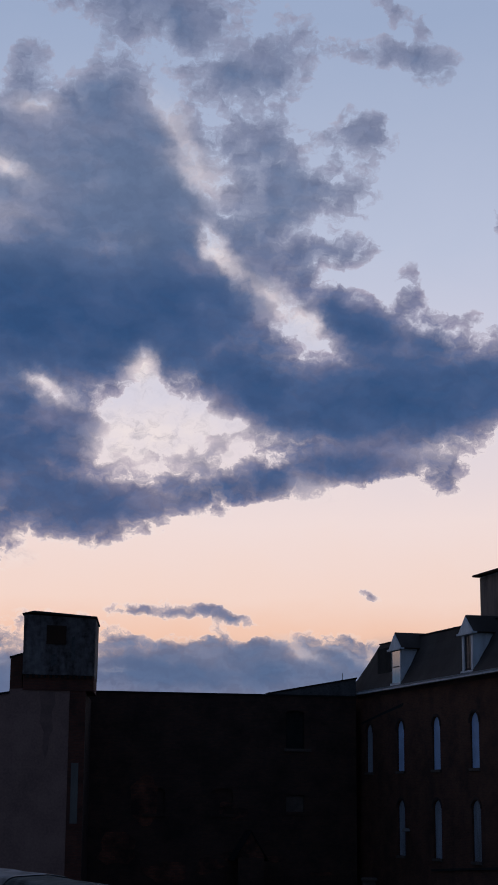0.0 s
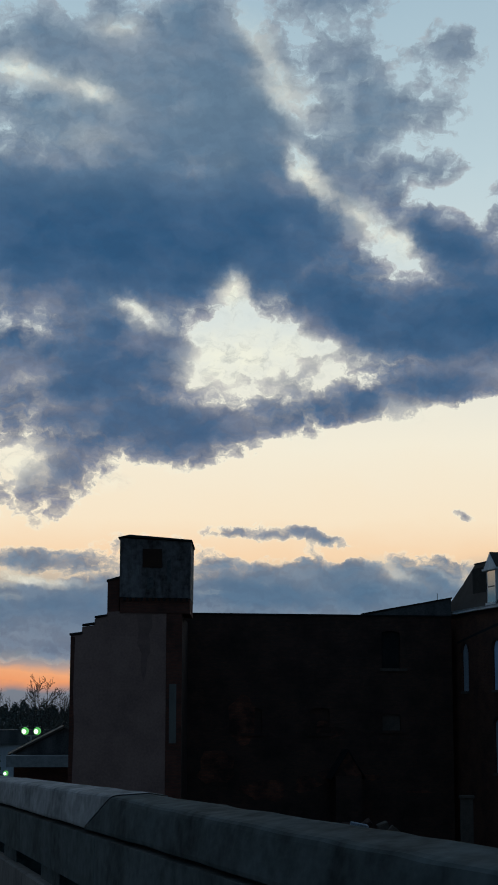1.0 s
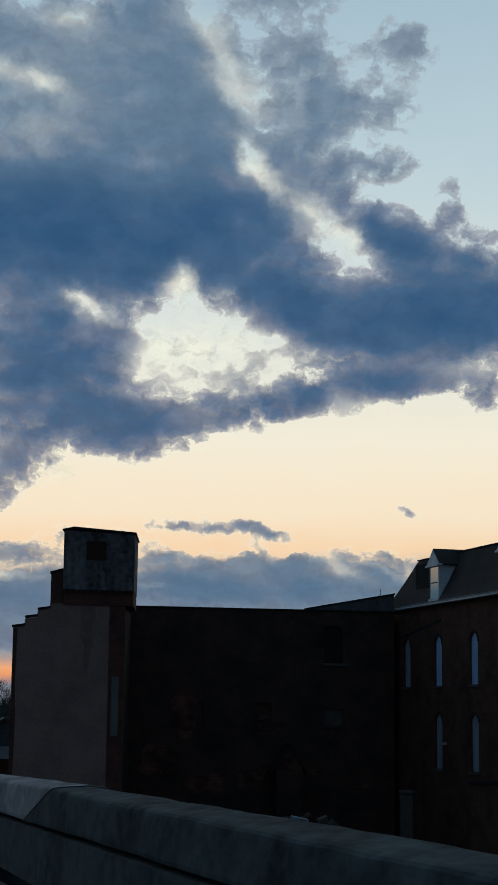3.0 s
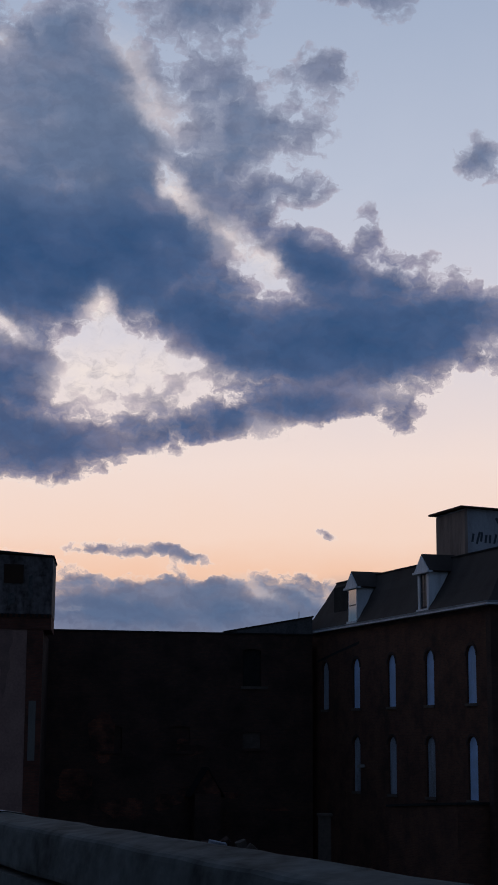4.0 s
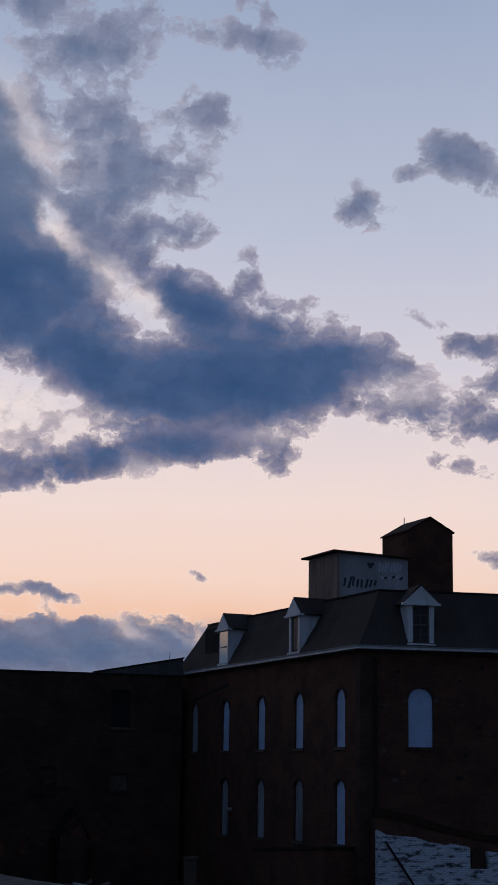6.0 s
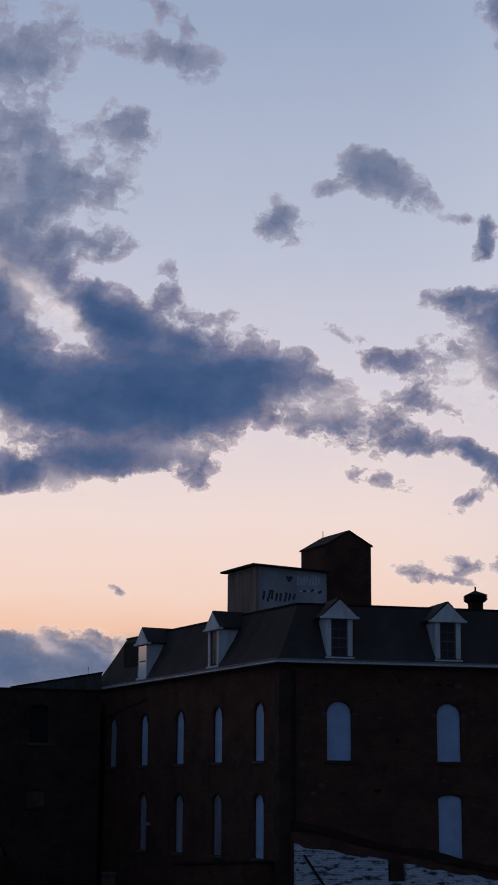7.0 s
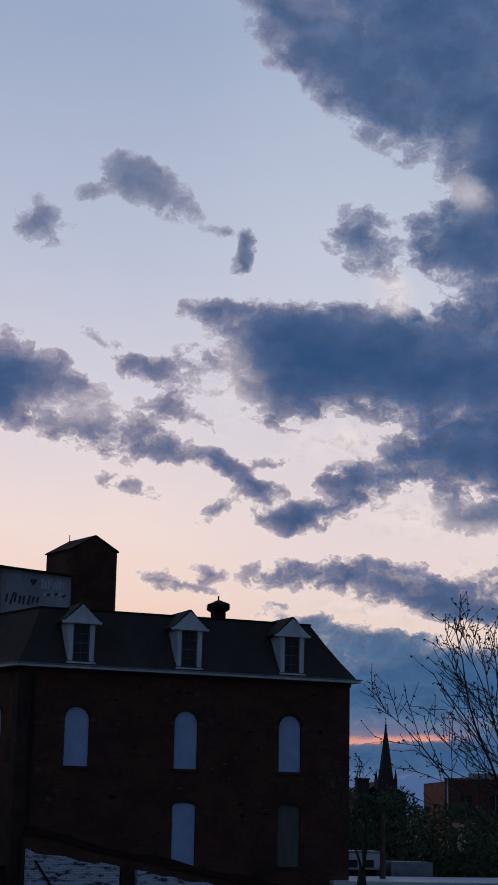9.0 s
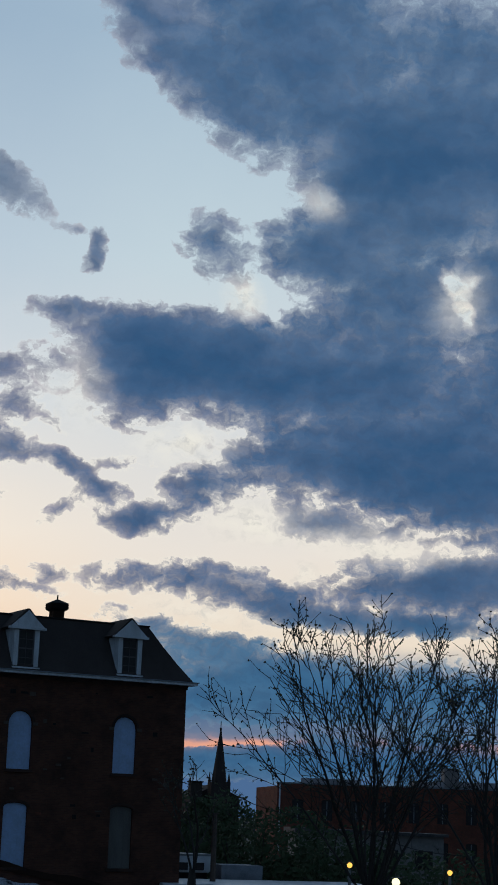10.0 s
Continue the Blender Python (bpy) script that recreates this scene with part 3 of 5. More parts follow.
def box(x0, x1, y0, y1, z0, z1, bevel=0.0, bm=None):
    own = bmesh.new()
    vs = [own.verts.new((x, y, z)) for x in (x0, x1) for y in (y0, y1) for z in (z0, z1)]
    for q in ((0, 1, 3, 2), (4, 6, 7, 5), (0, 4, 5, 1), (2, 3, 7, 6), (0, 2, 6, 4), (1, 5, 7, 3)):
        own.faces.new([vs[i] for i in q])
    if bevel:
        bmesh.ops.bevel(own, geom=own.edges[:], offset=bevel, segments=2, affect="EDGES")
    if bm is None:
        return own
    me = bpy.data.meshes.new("tmp")
    own.to_mesh(me)
    own.free()
    bm.from_mesh(me)
    bpy.data.meshes.remove(me)
    return bm


def solid(outline, a, b, place):
    """A prism: the outline's 2D points swept from a to b; place(u, v, w) gives the 3D point."""
    bm = bmesh.new()
    lo = [bm.verts.new(place(u, v, a)) for u, v in outline]
    hi = [bm.verts.new(place(u, v, b)) for u, v in outline]
    n = len(outline)
    bm.faces.new(lo), bm.faces.new(hi[::-1])
    for i in range(n):
        bm.faces.new((lo[i], lo[(i + 1) % n], hi[(i + 1) % n], hi[i]))
    return bm


def upright(u, v, w):
    return (u, w, v)


def empty(name, m, label, category, group="", kind=""):
    ob = new(name)
    ob.matrix_basis = m
    ob.empty_display_size = 0.5
    return tagged(ob, label, category, group, kind)


def spot(az, far, z=0.0):
    return Vector((far * math.sin(radians(az)), far * math.cos(radians(az)), z))


def facing(az, far, along, z=0.0):
    """A frame at that place whose x runs along the compass direction given, y away to its left, z up."""
    return Matrix.Translation(spot(az, far, z)) @ pose(0, 0, 0, 0, 0, 90 - along)


def arch(s, zb, zt, w, rise, n=8):
    """Outline of an opening with a round or flat-arched head."""
    pts = [(s - w / 2, zb), (s + w / 2, zb)]
    for i in range(n + 1):
        a = math.pi * i / n
        pts.append((s + w / 2 * math.cos(a), zt - rise + rise * math.sin(a)))
    return pts


def pierced(length, z0, z1, openings, thick, place, start=0.0):
    """A wall with arched openings cut through it, from start to length; place(s, z, d) gives the 3D point."""
    bm = bmesh.new()
    cache = {}

    def v(s, z, d=0.0):
        k = (round(s, 4), round(z, 4))
        if k not in cache:
            cache[k] = bm.verts.new(place(s, z, d))
        return cache[k]

    def quad(*pts):
        vs = []
        for p in pts:
            q = v(*p)
            if q not in vs:
                vs.append(q)
        if len(vs) > 2:
            bm.faces.new(vs)

    cols = {}
    for s, zb, zt, w, rise in openings:
        cols.setdefault((round(s, 3), w), []).append((zb, zt, rise))
    x, edge = start, []
    n = 8

    def strip(a, right):
        vs = [v(x, z0), v(a, z0)] + [v(a, z) for z in right] + [v(a, z1), v(x, z1)] + [v(x, z) for z in reversed(edge)]
        bm.faces.new(vs)

    for (s, w), rows in sorted(cols.items()):
        a, b = s - w / 2, s + w / 2
        rows.sort()
        marks = [q for zb, zt, rise in rows for q in (zb, zt - rise)]
        strip(a, marks)
        cuts = [a + w * (1 - math.cos(math.pi * i / n)) / 2 for i in range(n + 1)]
        base = [z0] * (n + 1)
        for zb, zt, rise in rows:
            for i in range(n):
                quad((cuts[i], base[i]), (cuts[i + 1], base[i + 1]), (cuts[i + 1], zb), (cuts[i], zb))
            base = [zt - rise + rise * math.sqrt(max(0, 1 - ((c - s) / (w / 2)) ** 2)) for c in cuts]
        for i in range(n):
            quad((cuts[i], base[i]), (cuts[i + 1], base[i + 1]), (cuts[i + 1], z1), (cuts[i], z1))
        x, edge = b, marks
    strip(length, [])
    made = bmesh.ops.extrude_face_region(bm, geom=bm.faces[:])
    shift = Vector(place(0, 0, thick)) - Vector(place(0, 0, 0))
    bmesh.ops.translate(bm, vec=shift, verts=[g for g in made["geom"] if isinstance(g, bmesh.types.BMVert)])
    return bm

# ---- ground and far distance ----
bm = bmesh.new()
bmesh.ops.create_grid(bm, x_segments=60, y_segments=60, size=4000)
for vert in bm.verts:
    vert.co.z = -0.4 if vert.co.length > 300 else 0.0
tagged(part("ground", bm, GROUND), "dark rough ground running out to the horizon", "ground", kind="structure")


# ---- the bridge on which the camera stands ----
WAY, FALL = -16.75, -1.18          # its compass direction and its fall, degrees
BRIDGE = Matrix.Translation(EYE) @ pose(0, 0, 0, 0, 0, 90 - WAY) @ pose(0, 0, 0, 0, -FALL, 0)


def beside(u, v, w):
    """u: metres to the right of the camera's line, v: up, w: along the bridge."""
    return BRIDGE @ Vector((w, -u, v))


deck = part("bridge_deck", solid([(-8.0, -1.62), (2.6, -1.62), (2.6, -2.3), (-8.0, -2.3)], -30, 70, beside), PAVING)
tagged(deck, "grey paved bridge footway", "bridge", kind="structure")
road = part("road", solid([(-7.9, -1.60), (0.2, -1.60), (0.2, -1.615), (-7.9, -1.615)], -30, 70, beside), ASPHALT)
tagged(road, "dark asphalt road over the bridge", "road", kind="structure")
for w in (-20, 10, 40, 66):
    pier = part("bridge_pier", solid([(-7.0, -2.3), (2.0, -2.3), (2.0, -9.5), (-7.0, -9.5)], w - 0.6, w + 0.6, beside), CONCRETE)
    tagged(pier, "concrete pier under the bridge deck", "pier", "bridge piers", "structure")

parapet = empty("parapet", Matrix.Identity(4), "weathered concrete bridge parapet with rounded coping", "parapet")
COPING = [(1.95, -0.578), (1.918, -0.574), (1.91, -0.566), (1.906, -0.545), (1.916, -0.44), (1.928, -0.325), (1.934, -0.305), (1.95, -0.292), (1.98, -0.284), (2.2, -0.264), (2.37, -0.29), (2.42, -0.37), (2.42, -0.578)]
JOINT = 13.05
STONE_LEN = 9.6
for i in range(-3, 6):
    a = JOINT + i * STONE_LEN
    bm = bmesh.new()
    n = 30
    rings = []
    for k in range(n + 1):
        w = a + 0.012 + (STONE_LEN - 0.024) * k / n
        ring = []
        for u, v in COPING:
            j = 0.008 * (noise.noise((u * 4, v * 4, w * 1.3)) + 0.6 * noise.noise((u * 12, v * 12, w * 5)))
            sag = -0.004 * (i % 3) if w > 13 or v < -0.4 else -0.012 - 0.006 * (13 - w)
            ring.append(bm.verts.new(beside(u + j, v + j + sag, w - 4.5 * (v + 0.42))))
        rings.append(ring)
    for r0, r1 in zip(rings, rings[1:]):
        for q in range(len(COPING)):
            bm.faces.new((r0[q], r0[(q + 1) % len(COPING)], r1[(q + 1) % len(COPING)], r1[q]))
    bm.faces.new(rings[0]), bm.faces.new(rings[-1][::-1])
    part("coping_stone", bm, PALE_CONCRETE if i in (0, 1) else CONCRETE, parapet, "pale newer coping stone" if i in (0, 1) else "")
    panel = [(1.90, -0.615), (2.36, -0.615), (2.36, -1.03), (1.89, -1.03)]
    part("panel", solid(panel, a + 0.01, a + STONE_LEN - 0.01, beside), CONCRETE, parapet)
    kerb = [(1.84, -1.20), (1.87, -1.185), (1.96, -1.185), (2.0, -1.22), (2.0, -1.64), (1.84, -1.64)]
    part("plinth", solid(kerb, a + 0.008, a + STONE_LEN - 0.008, beside), PLINTH, parapet)
for k in range(-4, 13):
    w = 12.2 + 4.0 * k
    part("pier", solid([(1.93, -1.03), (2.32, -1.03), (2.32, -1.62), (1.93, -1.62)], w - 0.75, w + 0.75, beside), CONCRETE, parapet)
part("bed_joint", solid([(2.02, -0.574), (2.34, -0.574), (2.34, -0.617), (2.02, -0.617)], JOINT - 3 * STONE_LEN, JOINT + 6 * STONE_LEN, beside), FLASHING, parapet)


# ---- the mill with the mansard roof ----
MILL = facing(9.95, 75.0, 84.3)
SX, SY = -math.sin(radians(11.6)), math.cos(radians(11.6))
FRONT_LEN, SIDE_LEN, WALL_TOP = 16.58, 23.2, 13.51
mill = empty("mill_building", MILL, "three-storey dark brick mill with slate mansard roof, boarded up", "building")


def front(s, z, d):
    return (s, d, z)


def side(s, z, d):
    return (SX * s + SY * d, SY * s - SX * d, z)


FRONT_S = (2.76, 8.07, 13.40)
SIDE_S = (2.2, 6.7, 11.27, 15.98, 20.5)
HI, LO = (9.22, 11.88), (4.85, 7.72)
front_holes = [(s, HI[0], HI[1], 1.17, 0.56) for s in FRONT_S] + [(s, LO[0], LO[1], 1.17, 0.2) for s in FRONT_S[1:]]
side_holes = [(s, HI[0], HI[1], 1.0, 0.5) for s in SIDE_S] + [(s, LO[0], LO[1], 1.0, 0.4) for s in SIDE_S[:-1]]
part("front_wall", pierced(FRONT_LEN, 0, WALL_TOP, front_holes, 0.45, front), MILL_BRICK, mill)
part("side_wall", pierced(SIDE_LEN, 0, WALL_TOP, side_holes, 0.45, side, 0.0), MILL_BRICK, mill)
inner = [(FRONT_LEN - 0.45, 0.46), (FRONT_LEN, 0.46), (FRONT_LEN, 22.5), (FRONT_LEN - 0.45, 22.5)]
part("gable_wall", solid(inner, 0, WALL_TOP, lambda u, v, w: (u, v, w)), MILL_BRICK, mill)
part("rear_wall", solid([(SX * SIDE_LEN + 0.5, 22.3), (FRONT_LEN - 0.46, 22.05), (FRONT_LEN - 0.46, 22.5), (SX * SIDE_LEN + 0.5, 22.75)], 0, WALL_TOP, lambda u, v, w: (u, v, w)), MILL_BRICK, mill)


def opening(s, zb, zt, w, rise, place, material, label, blocked):
    win = part("window", solid(arch(s, zb + 0.01, zt - 0.01, w - 0.02, rise), 0.10, 0.16, lambda u, v, d: place(u, v, d)), material, mill, label)
    part("sill", solid([(s - w / 2 - 0.1, zb - 0.13), (s + w / 2 + 0.1, zb - 0.13), (s + w / 2 + 0.1, zb - 0.004), (s - w / 2 - 0.1, zb - 0.004)], -0.07, 0.09,
                       lambda u, v, d: place(u, v, d)), STONE_DIM if not blocked else SOOT_BRICK, win)
    if rise > 0.3 and blocked:
        for q in (-1, 1):
            a, b = sorted((s + q * (w / 2 + 0.02), s + q * (w / 2 + 0.26)))
            part("impost", solid([(a, zt - rise - 0.09), (b, zt - rise - 0.09), (b, zt - rise + 0.05), (a, zt - rise + 0.05)], -0.05, 0.03, lambda u, v, d: place(u, v, d)), STONE_DIM, win)
    # a thin brick hood over the head
    n = 10
    hood = [(s + (w / 2 + r) * math.cos(math.pi * i / n), zt - rise + (rise + r) * math.sin(math.pi * i / n)) for r, order in ((0.02, range(n + 1)), (0.14, range(n, -1, -1))) for i in order]
    part("hood", solid(hood, -0.035, 0.02, lambda u, v, d: place(u, v, d)), SOOT_BRICK, win)
    # boards nailed side by side show as fine joints
    for q in (-0.17, 0.17):
        part("batten", solid([(s + q * w - 0.012, zb + 0.05), (s + q * w + 0.012, zb + 0.05), (s + q * w + 0.012, zt - rise), (s + q * w - 0.012, zt - rise)], 0.092, 0.099, lambda u, v, d: place(u, v, d)), material, win)


for s, zb, zt, w, rise in front_holes:
    bare = zb < 6 and s > 10
    opening(s, zb, zt, w, rise, front, GREY_BOARD if bare else BOARD, "grey bare plywood board" if bare else "blue board in an arched opening", True)
for s, zb, zt, w, rise in side_holes:
    # low and far boards of the side wall get the colour darkened for shade
    dimmed = zb < 6 and s > 5 or s > 18
    opening(s, zb, zt, w, rise, side, DIRTY_SHADED_BOARD if dimmed else BOARD, "dirty grey board, darkened for shade, in an arched opening" if dimmed else "blue board in an arched opening", False)

# slanting scar of a lost roof and a small pale bracket on the side wall
part("roof_line_scar", solid([(21.6, 11.9), (18.6, 12.28), (15.6, 12.62), (15.5, 12.78), (18.5, 12.42), (21.6, 12.02)], -0.02, -0.003, side), FLASHING, mill)
part("wall_bracket", solid([(14.85, 6.12), (15.25, 6.08), (15.25, 6.22), (14.95, 6.28)], -0.28, -0.003, side), STONE, mill, "small pale bracket")
# corner pilaster and rain pipe, patched brick at the foot
part("corner_pier", solid([(-0.10, -0.06), (0.42, -0.06), (0.42, -0.004), (0.01, -0.004), (-0.11, 0.5), (-0.17, 0.49)], 0, 13.3, lambda u, v, w: (u, v, w)), SOOT_BRICK, mill)
bm = bmesh.new()
bmesh.ops.create_cone(bm, cap_ends=True, segments=8, radius1=0.07, radius2=0.07, depth=13.0, matrix=Matrix.Translation((0.62, -0.1, 6.7)))
part("rain_pipe", bm, FLASHING, mill)

# cornice: a white-painted gutter board on a dark moulding, round three sides
OUT = 0.42


def ring(inset, top=False):
    """The eaves or roof outline, set in from the walls."""
    a = inset
    return [(SX * 0 + a * 0.85, a), (FRONT_LEN - a * (1.0 if a < 0 else 1.05), a), (FRONT_LEN - a * (1.0 if a < 0 else 1.05), 22.5 - a), (SX * SIDE_LEN + a, SY * SIDE_LEN - a)]


def band(name, outer, inner_, z0, z1, material):
    bm = bmesh.new()
    n = len(outer)
    rows = [[bm.verts.new((*p, z)) for p in pts] for pts, z in ((outer, z0), (outer, z1), (inner_, z1), (inner_, z0))]
    for r in range(4):
        for i in range(n):
            bm.faces.new((rows[r][i], rows[r][(i + 1) % n], rows[(r + 1) % 4][(i + 1) % n], rows[(r + 1) % 4][i]))
    return part(name, bm, material, mill)


band("frieze", ring(-0.05), ring(0.05), 13.36, 13.555, SOOT_BRICK)
band("cornice", ring(-OUT), ring(0.1), 13.56, 13.675, WHITE_PAINT)
band("cornice_lip", ring(-OUT - 0.05), ring(0.1), 13.678, 13.725, TRIM_GREY)

ROOF_Z0, ROOF_Z1 = 13.735, 16.40
bm = bmesh.new()
steps = [(-0.25, ROOF_Z0), (0.32, 14.55), (0.85, 15.4), (1.42, ROOF_Z1), (1.55, ROOF_Z1 + 0.06), (1.75, ROOF_Z1 + 0.04)]
rings_ = [[bm.verts.new((*p, z)) for p in ring(i)] for i, z in steps]
for r0, r1 in zip(rings_, rings_[1:]):
    for i in range(4):
        bm.faces.new((r0[i], r0[(i + 1) % 4], r1[(i + 1) % 4], r1[i]))
bm.faces.new(rings_[-1])
bm.faces.new(rings_[0][::-1])
part("roof", bm, SLATE, mill, "dark slate mansard roof")
for k, (i, z) in enumerate(((1.46, ROOF_Z1 + 0.02),)):
    band("ridge_roll", ring(i - 0.08), ring(i + 0.1), z, z + 0.07, FLASHING)


def dormer(s, place, pane=GLASS, note="dark dirty sash window"):
    """A white wooden dormer with a gabled hood and a sash window."""
    z0, eaves, peak, h = 13.78, 15.77, 16.60, 0.64

    def at(u, v, d):
        return place(s + u, v, d - 0.42)

    dm = part("dormer", solid([(-h, z0), (h, z0), (h + 0.02, eaves), (-h - 0.02, eaves)], 0.42, 1.9, at), WHITE_PAINT, mill, "white wooden dormer window")
    roof = solid([(-h - 0.25, eaves - 0.05), (-h - 0.20, eaves - 0.1), (h + 0.20, eaves - 0.1), (h + 0.25, eaves - 0.05), (0.05, peak), (-0.05, peak)], 0.26, 3.2, at)
    part("hood_roof", roof, SLATE, dm, "slate gable roof")
    part("pediment", solid([(-h - 0.20, eaves - 0.04), (h + 0.20, eaves - 0.04), (0, peak - 0.09)], 0.20, 0.257, at), WHITE_PAINT, dm)
    part("pediment_moulding", solid([(-h - 0.27, eaves - 0.15), (h + 0.27, eaves - 0.15), (h + 0.27, eaves - 0.045), (-h - 0.27, eaves - 0.045)], 0.14, 0.41, at), WHITE_PAINT, dm)
    part("window_sill", solid([(-h - 0.05, z0 - 0.02), (h + 0.05, z0 - 0.02), (h + 0.05, z0 + 0.1), (-h - 0.05, z0 + 0.1)], 0.22, 0.418, at), WHITE_PAINT, dm)
    flush = pane is CLEAN_GLASS
    jw, pd = (0.54, 0.305) if flush else (0.40, 0.385)
    for q in (-1, 1):
        part("jamb", solid([(q * jw, z0 + 0.1), (q * (h - 0.02), z0 + 0.1), (q * h, eaves - 0.155), (q * jw, eaves - 0.155)], 0.30, 0.418, at), WHITE_PAINT, dm)
    win = part("sash_window", solid([(-jw + 0.002, z0 + 0.1), (jw - 0.002, z0 + 0.1), (jw - 0.002, eaves - 0.156), (-jw + 0.002, eaves - 0.156)], pd, 0.412, at), pane, dm, note)
    za, zb = z0 + 0.1, eaves - 0.16
    bars = [(-0.395, 0.395, z, z + t) for z, t in ((za, 0.06), ((za + zb) / 2 - 0.03, 0.06), (zb - 0.06, 0.058), ((3 * zb + za) / 4 - 0.012, 0.024), ((zb + 3 * za) / 4 - 0.012, 0.024))]
    bars += [(u - t / 2, u + t / 2, za, zb) for u, t in ((-0.365, 0.06), (0.365, 0.06), (0.0, 0.026))]
    if flush:
        bars = bars[1:2]
    for k, (a, b, c, d) in enumerate(bars):
        part("glazing_bar", solid([(a, c), (b, c), (b, d), (a, d)], pd - 0.023 + 0.002 * (k % 3), pd - 0.001, at), SASH, win)
    return dm


for s in FRONT_S:
    dormer(s, front)
dormer(7.05, side)
dormer(16.15, side, CLEAN_GLASS, "clean sash window catching the bright sky")

# stack beside the end of the side roof, vent cupola on the ridge
part("chimney_stack", solid([(17.9, 13.75), (19.9, 13.75), (19.9, 16.0), (17.9, 16.0)], 0.3, 1.3, lambda u, v, d: side(u, v, d)), FLASHING, mill)
cup = part("vent_cupola", box(10.66, 11.24, 3.13, 3.71, 16.3, 17.02, 0.01), RUST_ROOF, mill, "dark metal ridge ventilator")
part("neck_flange", box(10.60, 11.30, 3.07, 3.77, 16.46, 16.54), FLASHING, cup)
bm = bmesh.new()
bmesh.ops.create_cone(bm, cap_ends=True, segments=4, radius1=0.42, radius2=0.60, depth=0.10, matrix=Matrix.Translation((10.95, 3.42, 17.07)) @ pose(0, 0, 0, 0, 0, 45))
part("flared_collar", bm, FLASHING, cup)
part("louvre_drum", box(10.52, 11.38, 2.99, 3.85, 17.122, 17.40, 0.01), FLASHING, cup)
for k in range(3):
    part("louvre", box(10.49, 11.41, 2.96, 3.88, 17.15 + 0.08 * k, 17.175 + 0.08 * k), RUST_ROOF, cup)
bm = bmesh.new()
bmesh.ops.create_cone(bm, cap_ends=True, segments=4, radius1=0.66, radius2=0.08, depth=0.22, matrix=Matrix.Translation((10.95, 3.42, 17.512)) @ pose(0, 0, 0, 0, 0, 45))
part("cap", bm, FLASHING, cup)
part("finial", box(10.92, 10.98, 3.39, 3.45, 17.60, 17.84), FLASHING, cup)


def skew(u, v, w):
    """Plan axes of the rooftop sheds: u along the front, w back along the side wall's direction, v up."""
    return (u + SX * w, SY * w, v)


def rooftop(x, y):
    return lambda u, v, w: tuple(Vector(skew(u, v, w)) + Vector((x, y, 0)))


# rooftop shed with graffiti, and the gabled hoist tower behind it
SHED = rooftop(0.42, 6.0)
SHED_LEN = 3.63
shed = part("rooftop_shed", solid([(0, 16.42), (SHED_LEN, 16.42), (SHED_LEN, 18.58), (0, 18.81)], 0, 3.27, SHED), GREY_RENDER, mill, "grey rendered rooftop shed with graffiti")
part("shed_roof", solid([(-0.3, 18.82), (SHED_LEN + 0.02, 18.59), (SHED_LEN + 0.02, 18.67), (-0.3, 18.91)], -0.25, 3.55, SHED), RUST_ROOF, shed)
part("corner_board", solid([(-0.034, 16.42), (0.1, 16.42), (0.1, 18.80), (-0.034, 18.80)], -0.03, 0.045, SHED), OLD_WOOD, shed)
for k in range(7):
    part("side_board", solid([(-0.004, 16.42), (-0.03 - 0.006 * (k % 2), 16.42), (-0.03 - 0.006 * (k % 2), 18.72), (-0.004, 18.72)], 0.05 + k * 0.46, 0.495 + k * 0.46, SHED), OLD_WOOD, shed, "brown weathered boarding")
# unreadable tags: pale blocky strokes above, a heart beside them, dark slanting strokes below
rng_g = random.Random(15)
strokes = []
for k in range(8):
    u = 2.14 + 0.155 * k
    strokes.append((u, 17.93 + 0.12 * ((k * 3) % 4 == 1), u + 0.03, 18.38 - 0.1 * (k % 3 == 1), 0))
for k in range(6):
    u = 2.2 + 0.2 * k
    strokes.append((u, 17.58 + rng_g.uniform(-0.06, 0.06), u + 0.16, 17.70 + rng_g.uniform(-0.08, 0.08), k % 2))
for k in range(8):
    u = 0.34 + 0.22 * k
    strokes.append((u, 17.0 + rng_g.uniform(0, 0.2), u + rng_g.uniform(0.02, 0.2), 17.62 - 0.03 * k + rng_g.uniform(-0.12, 0.08), 1))
strokes += [(1.55, 18.34, 1.69, 18.08, 1), (1.83, 18.34, 1.69, 18.08, 1), (1.6, 18.28, 1.78, 18.28, 1), (1.64, 18.2, 1.74, 18.2, 1)]
for k, (u0, z0, u1, z1, dark) in enumerate(strokes):
    dx, dz = u1 - u0, z1 - z0
    f = (0.055 if dark else 0.045) / math.hypot(dx, dz)
    part("graffiti_bar", solid([(u0 - dz * f, z0 + dx * f), (u0 + dz * f, z0 - dx * f), (u1 + dz * f, z1 - dx * f), (u1 - dz * f, z1 + dx * f)], -0.006 - 0.0013 * (k % 5), -0.004, SHED), DARK_PAINT if dark else PALE_PAINT, shed)

tower = part("hoist_tower", solid([(0, 16.4), (2.36, 16.4), (2.36, 20.05), (1.18, 20.75), (0, 20.05)], 0, 2.7, rooftop(4.08, 6.1)), MILL_BRICK, mill, "gabled brick hoist tower on the roof")
for q in (0, 1):
    pts = [(-0.07, 20.01), (1.18, 20.755), (1.18, 20.83), (-0.07, 20.08)]
    if q:
        pts = [(2.36 - u, z) for u, z in pts]
    part("tower_roof", solid(pts, -0.07, 2.78, rooftop(4.08, 6.1)), RUST_ROOF, tower)
part("aerial", solid([(0.62, 20.5), (0.65, 20.5), (0.65, 20.98), (0.62, 20.98)], 1.6, 1.63, rooftop(4.08, 6.1)), METAL, tower)

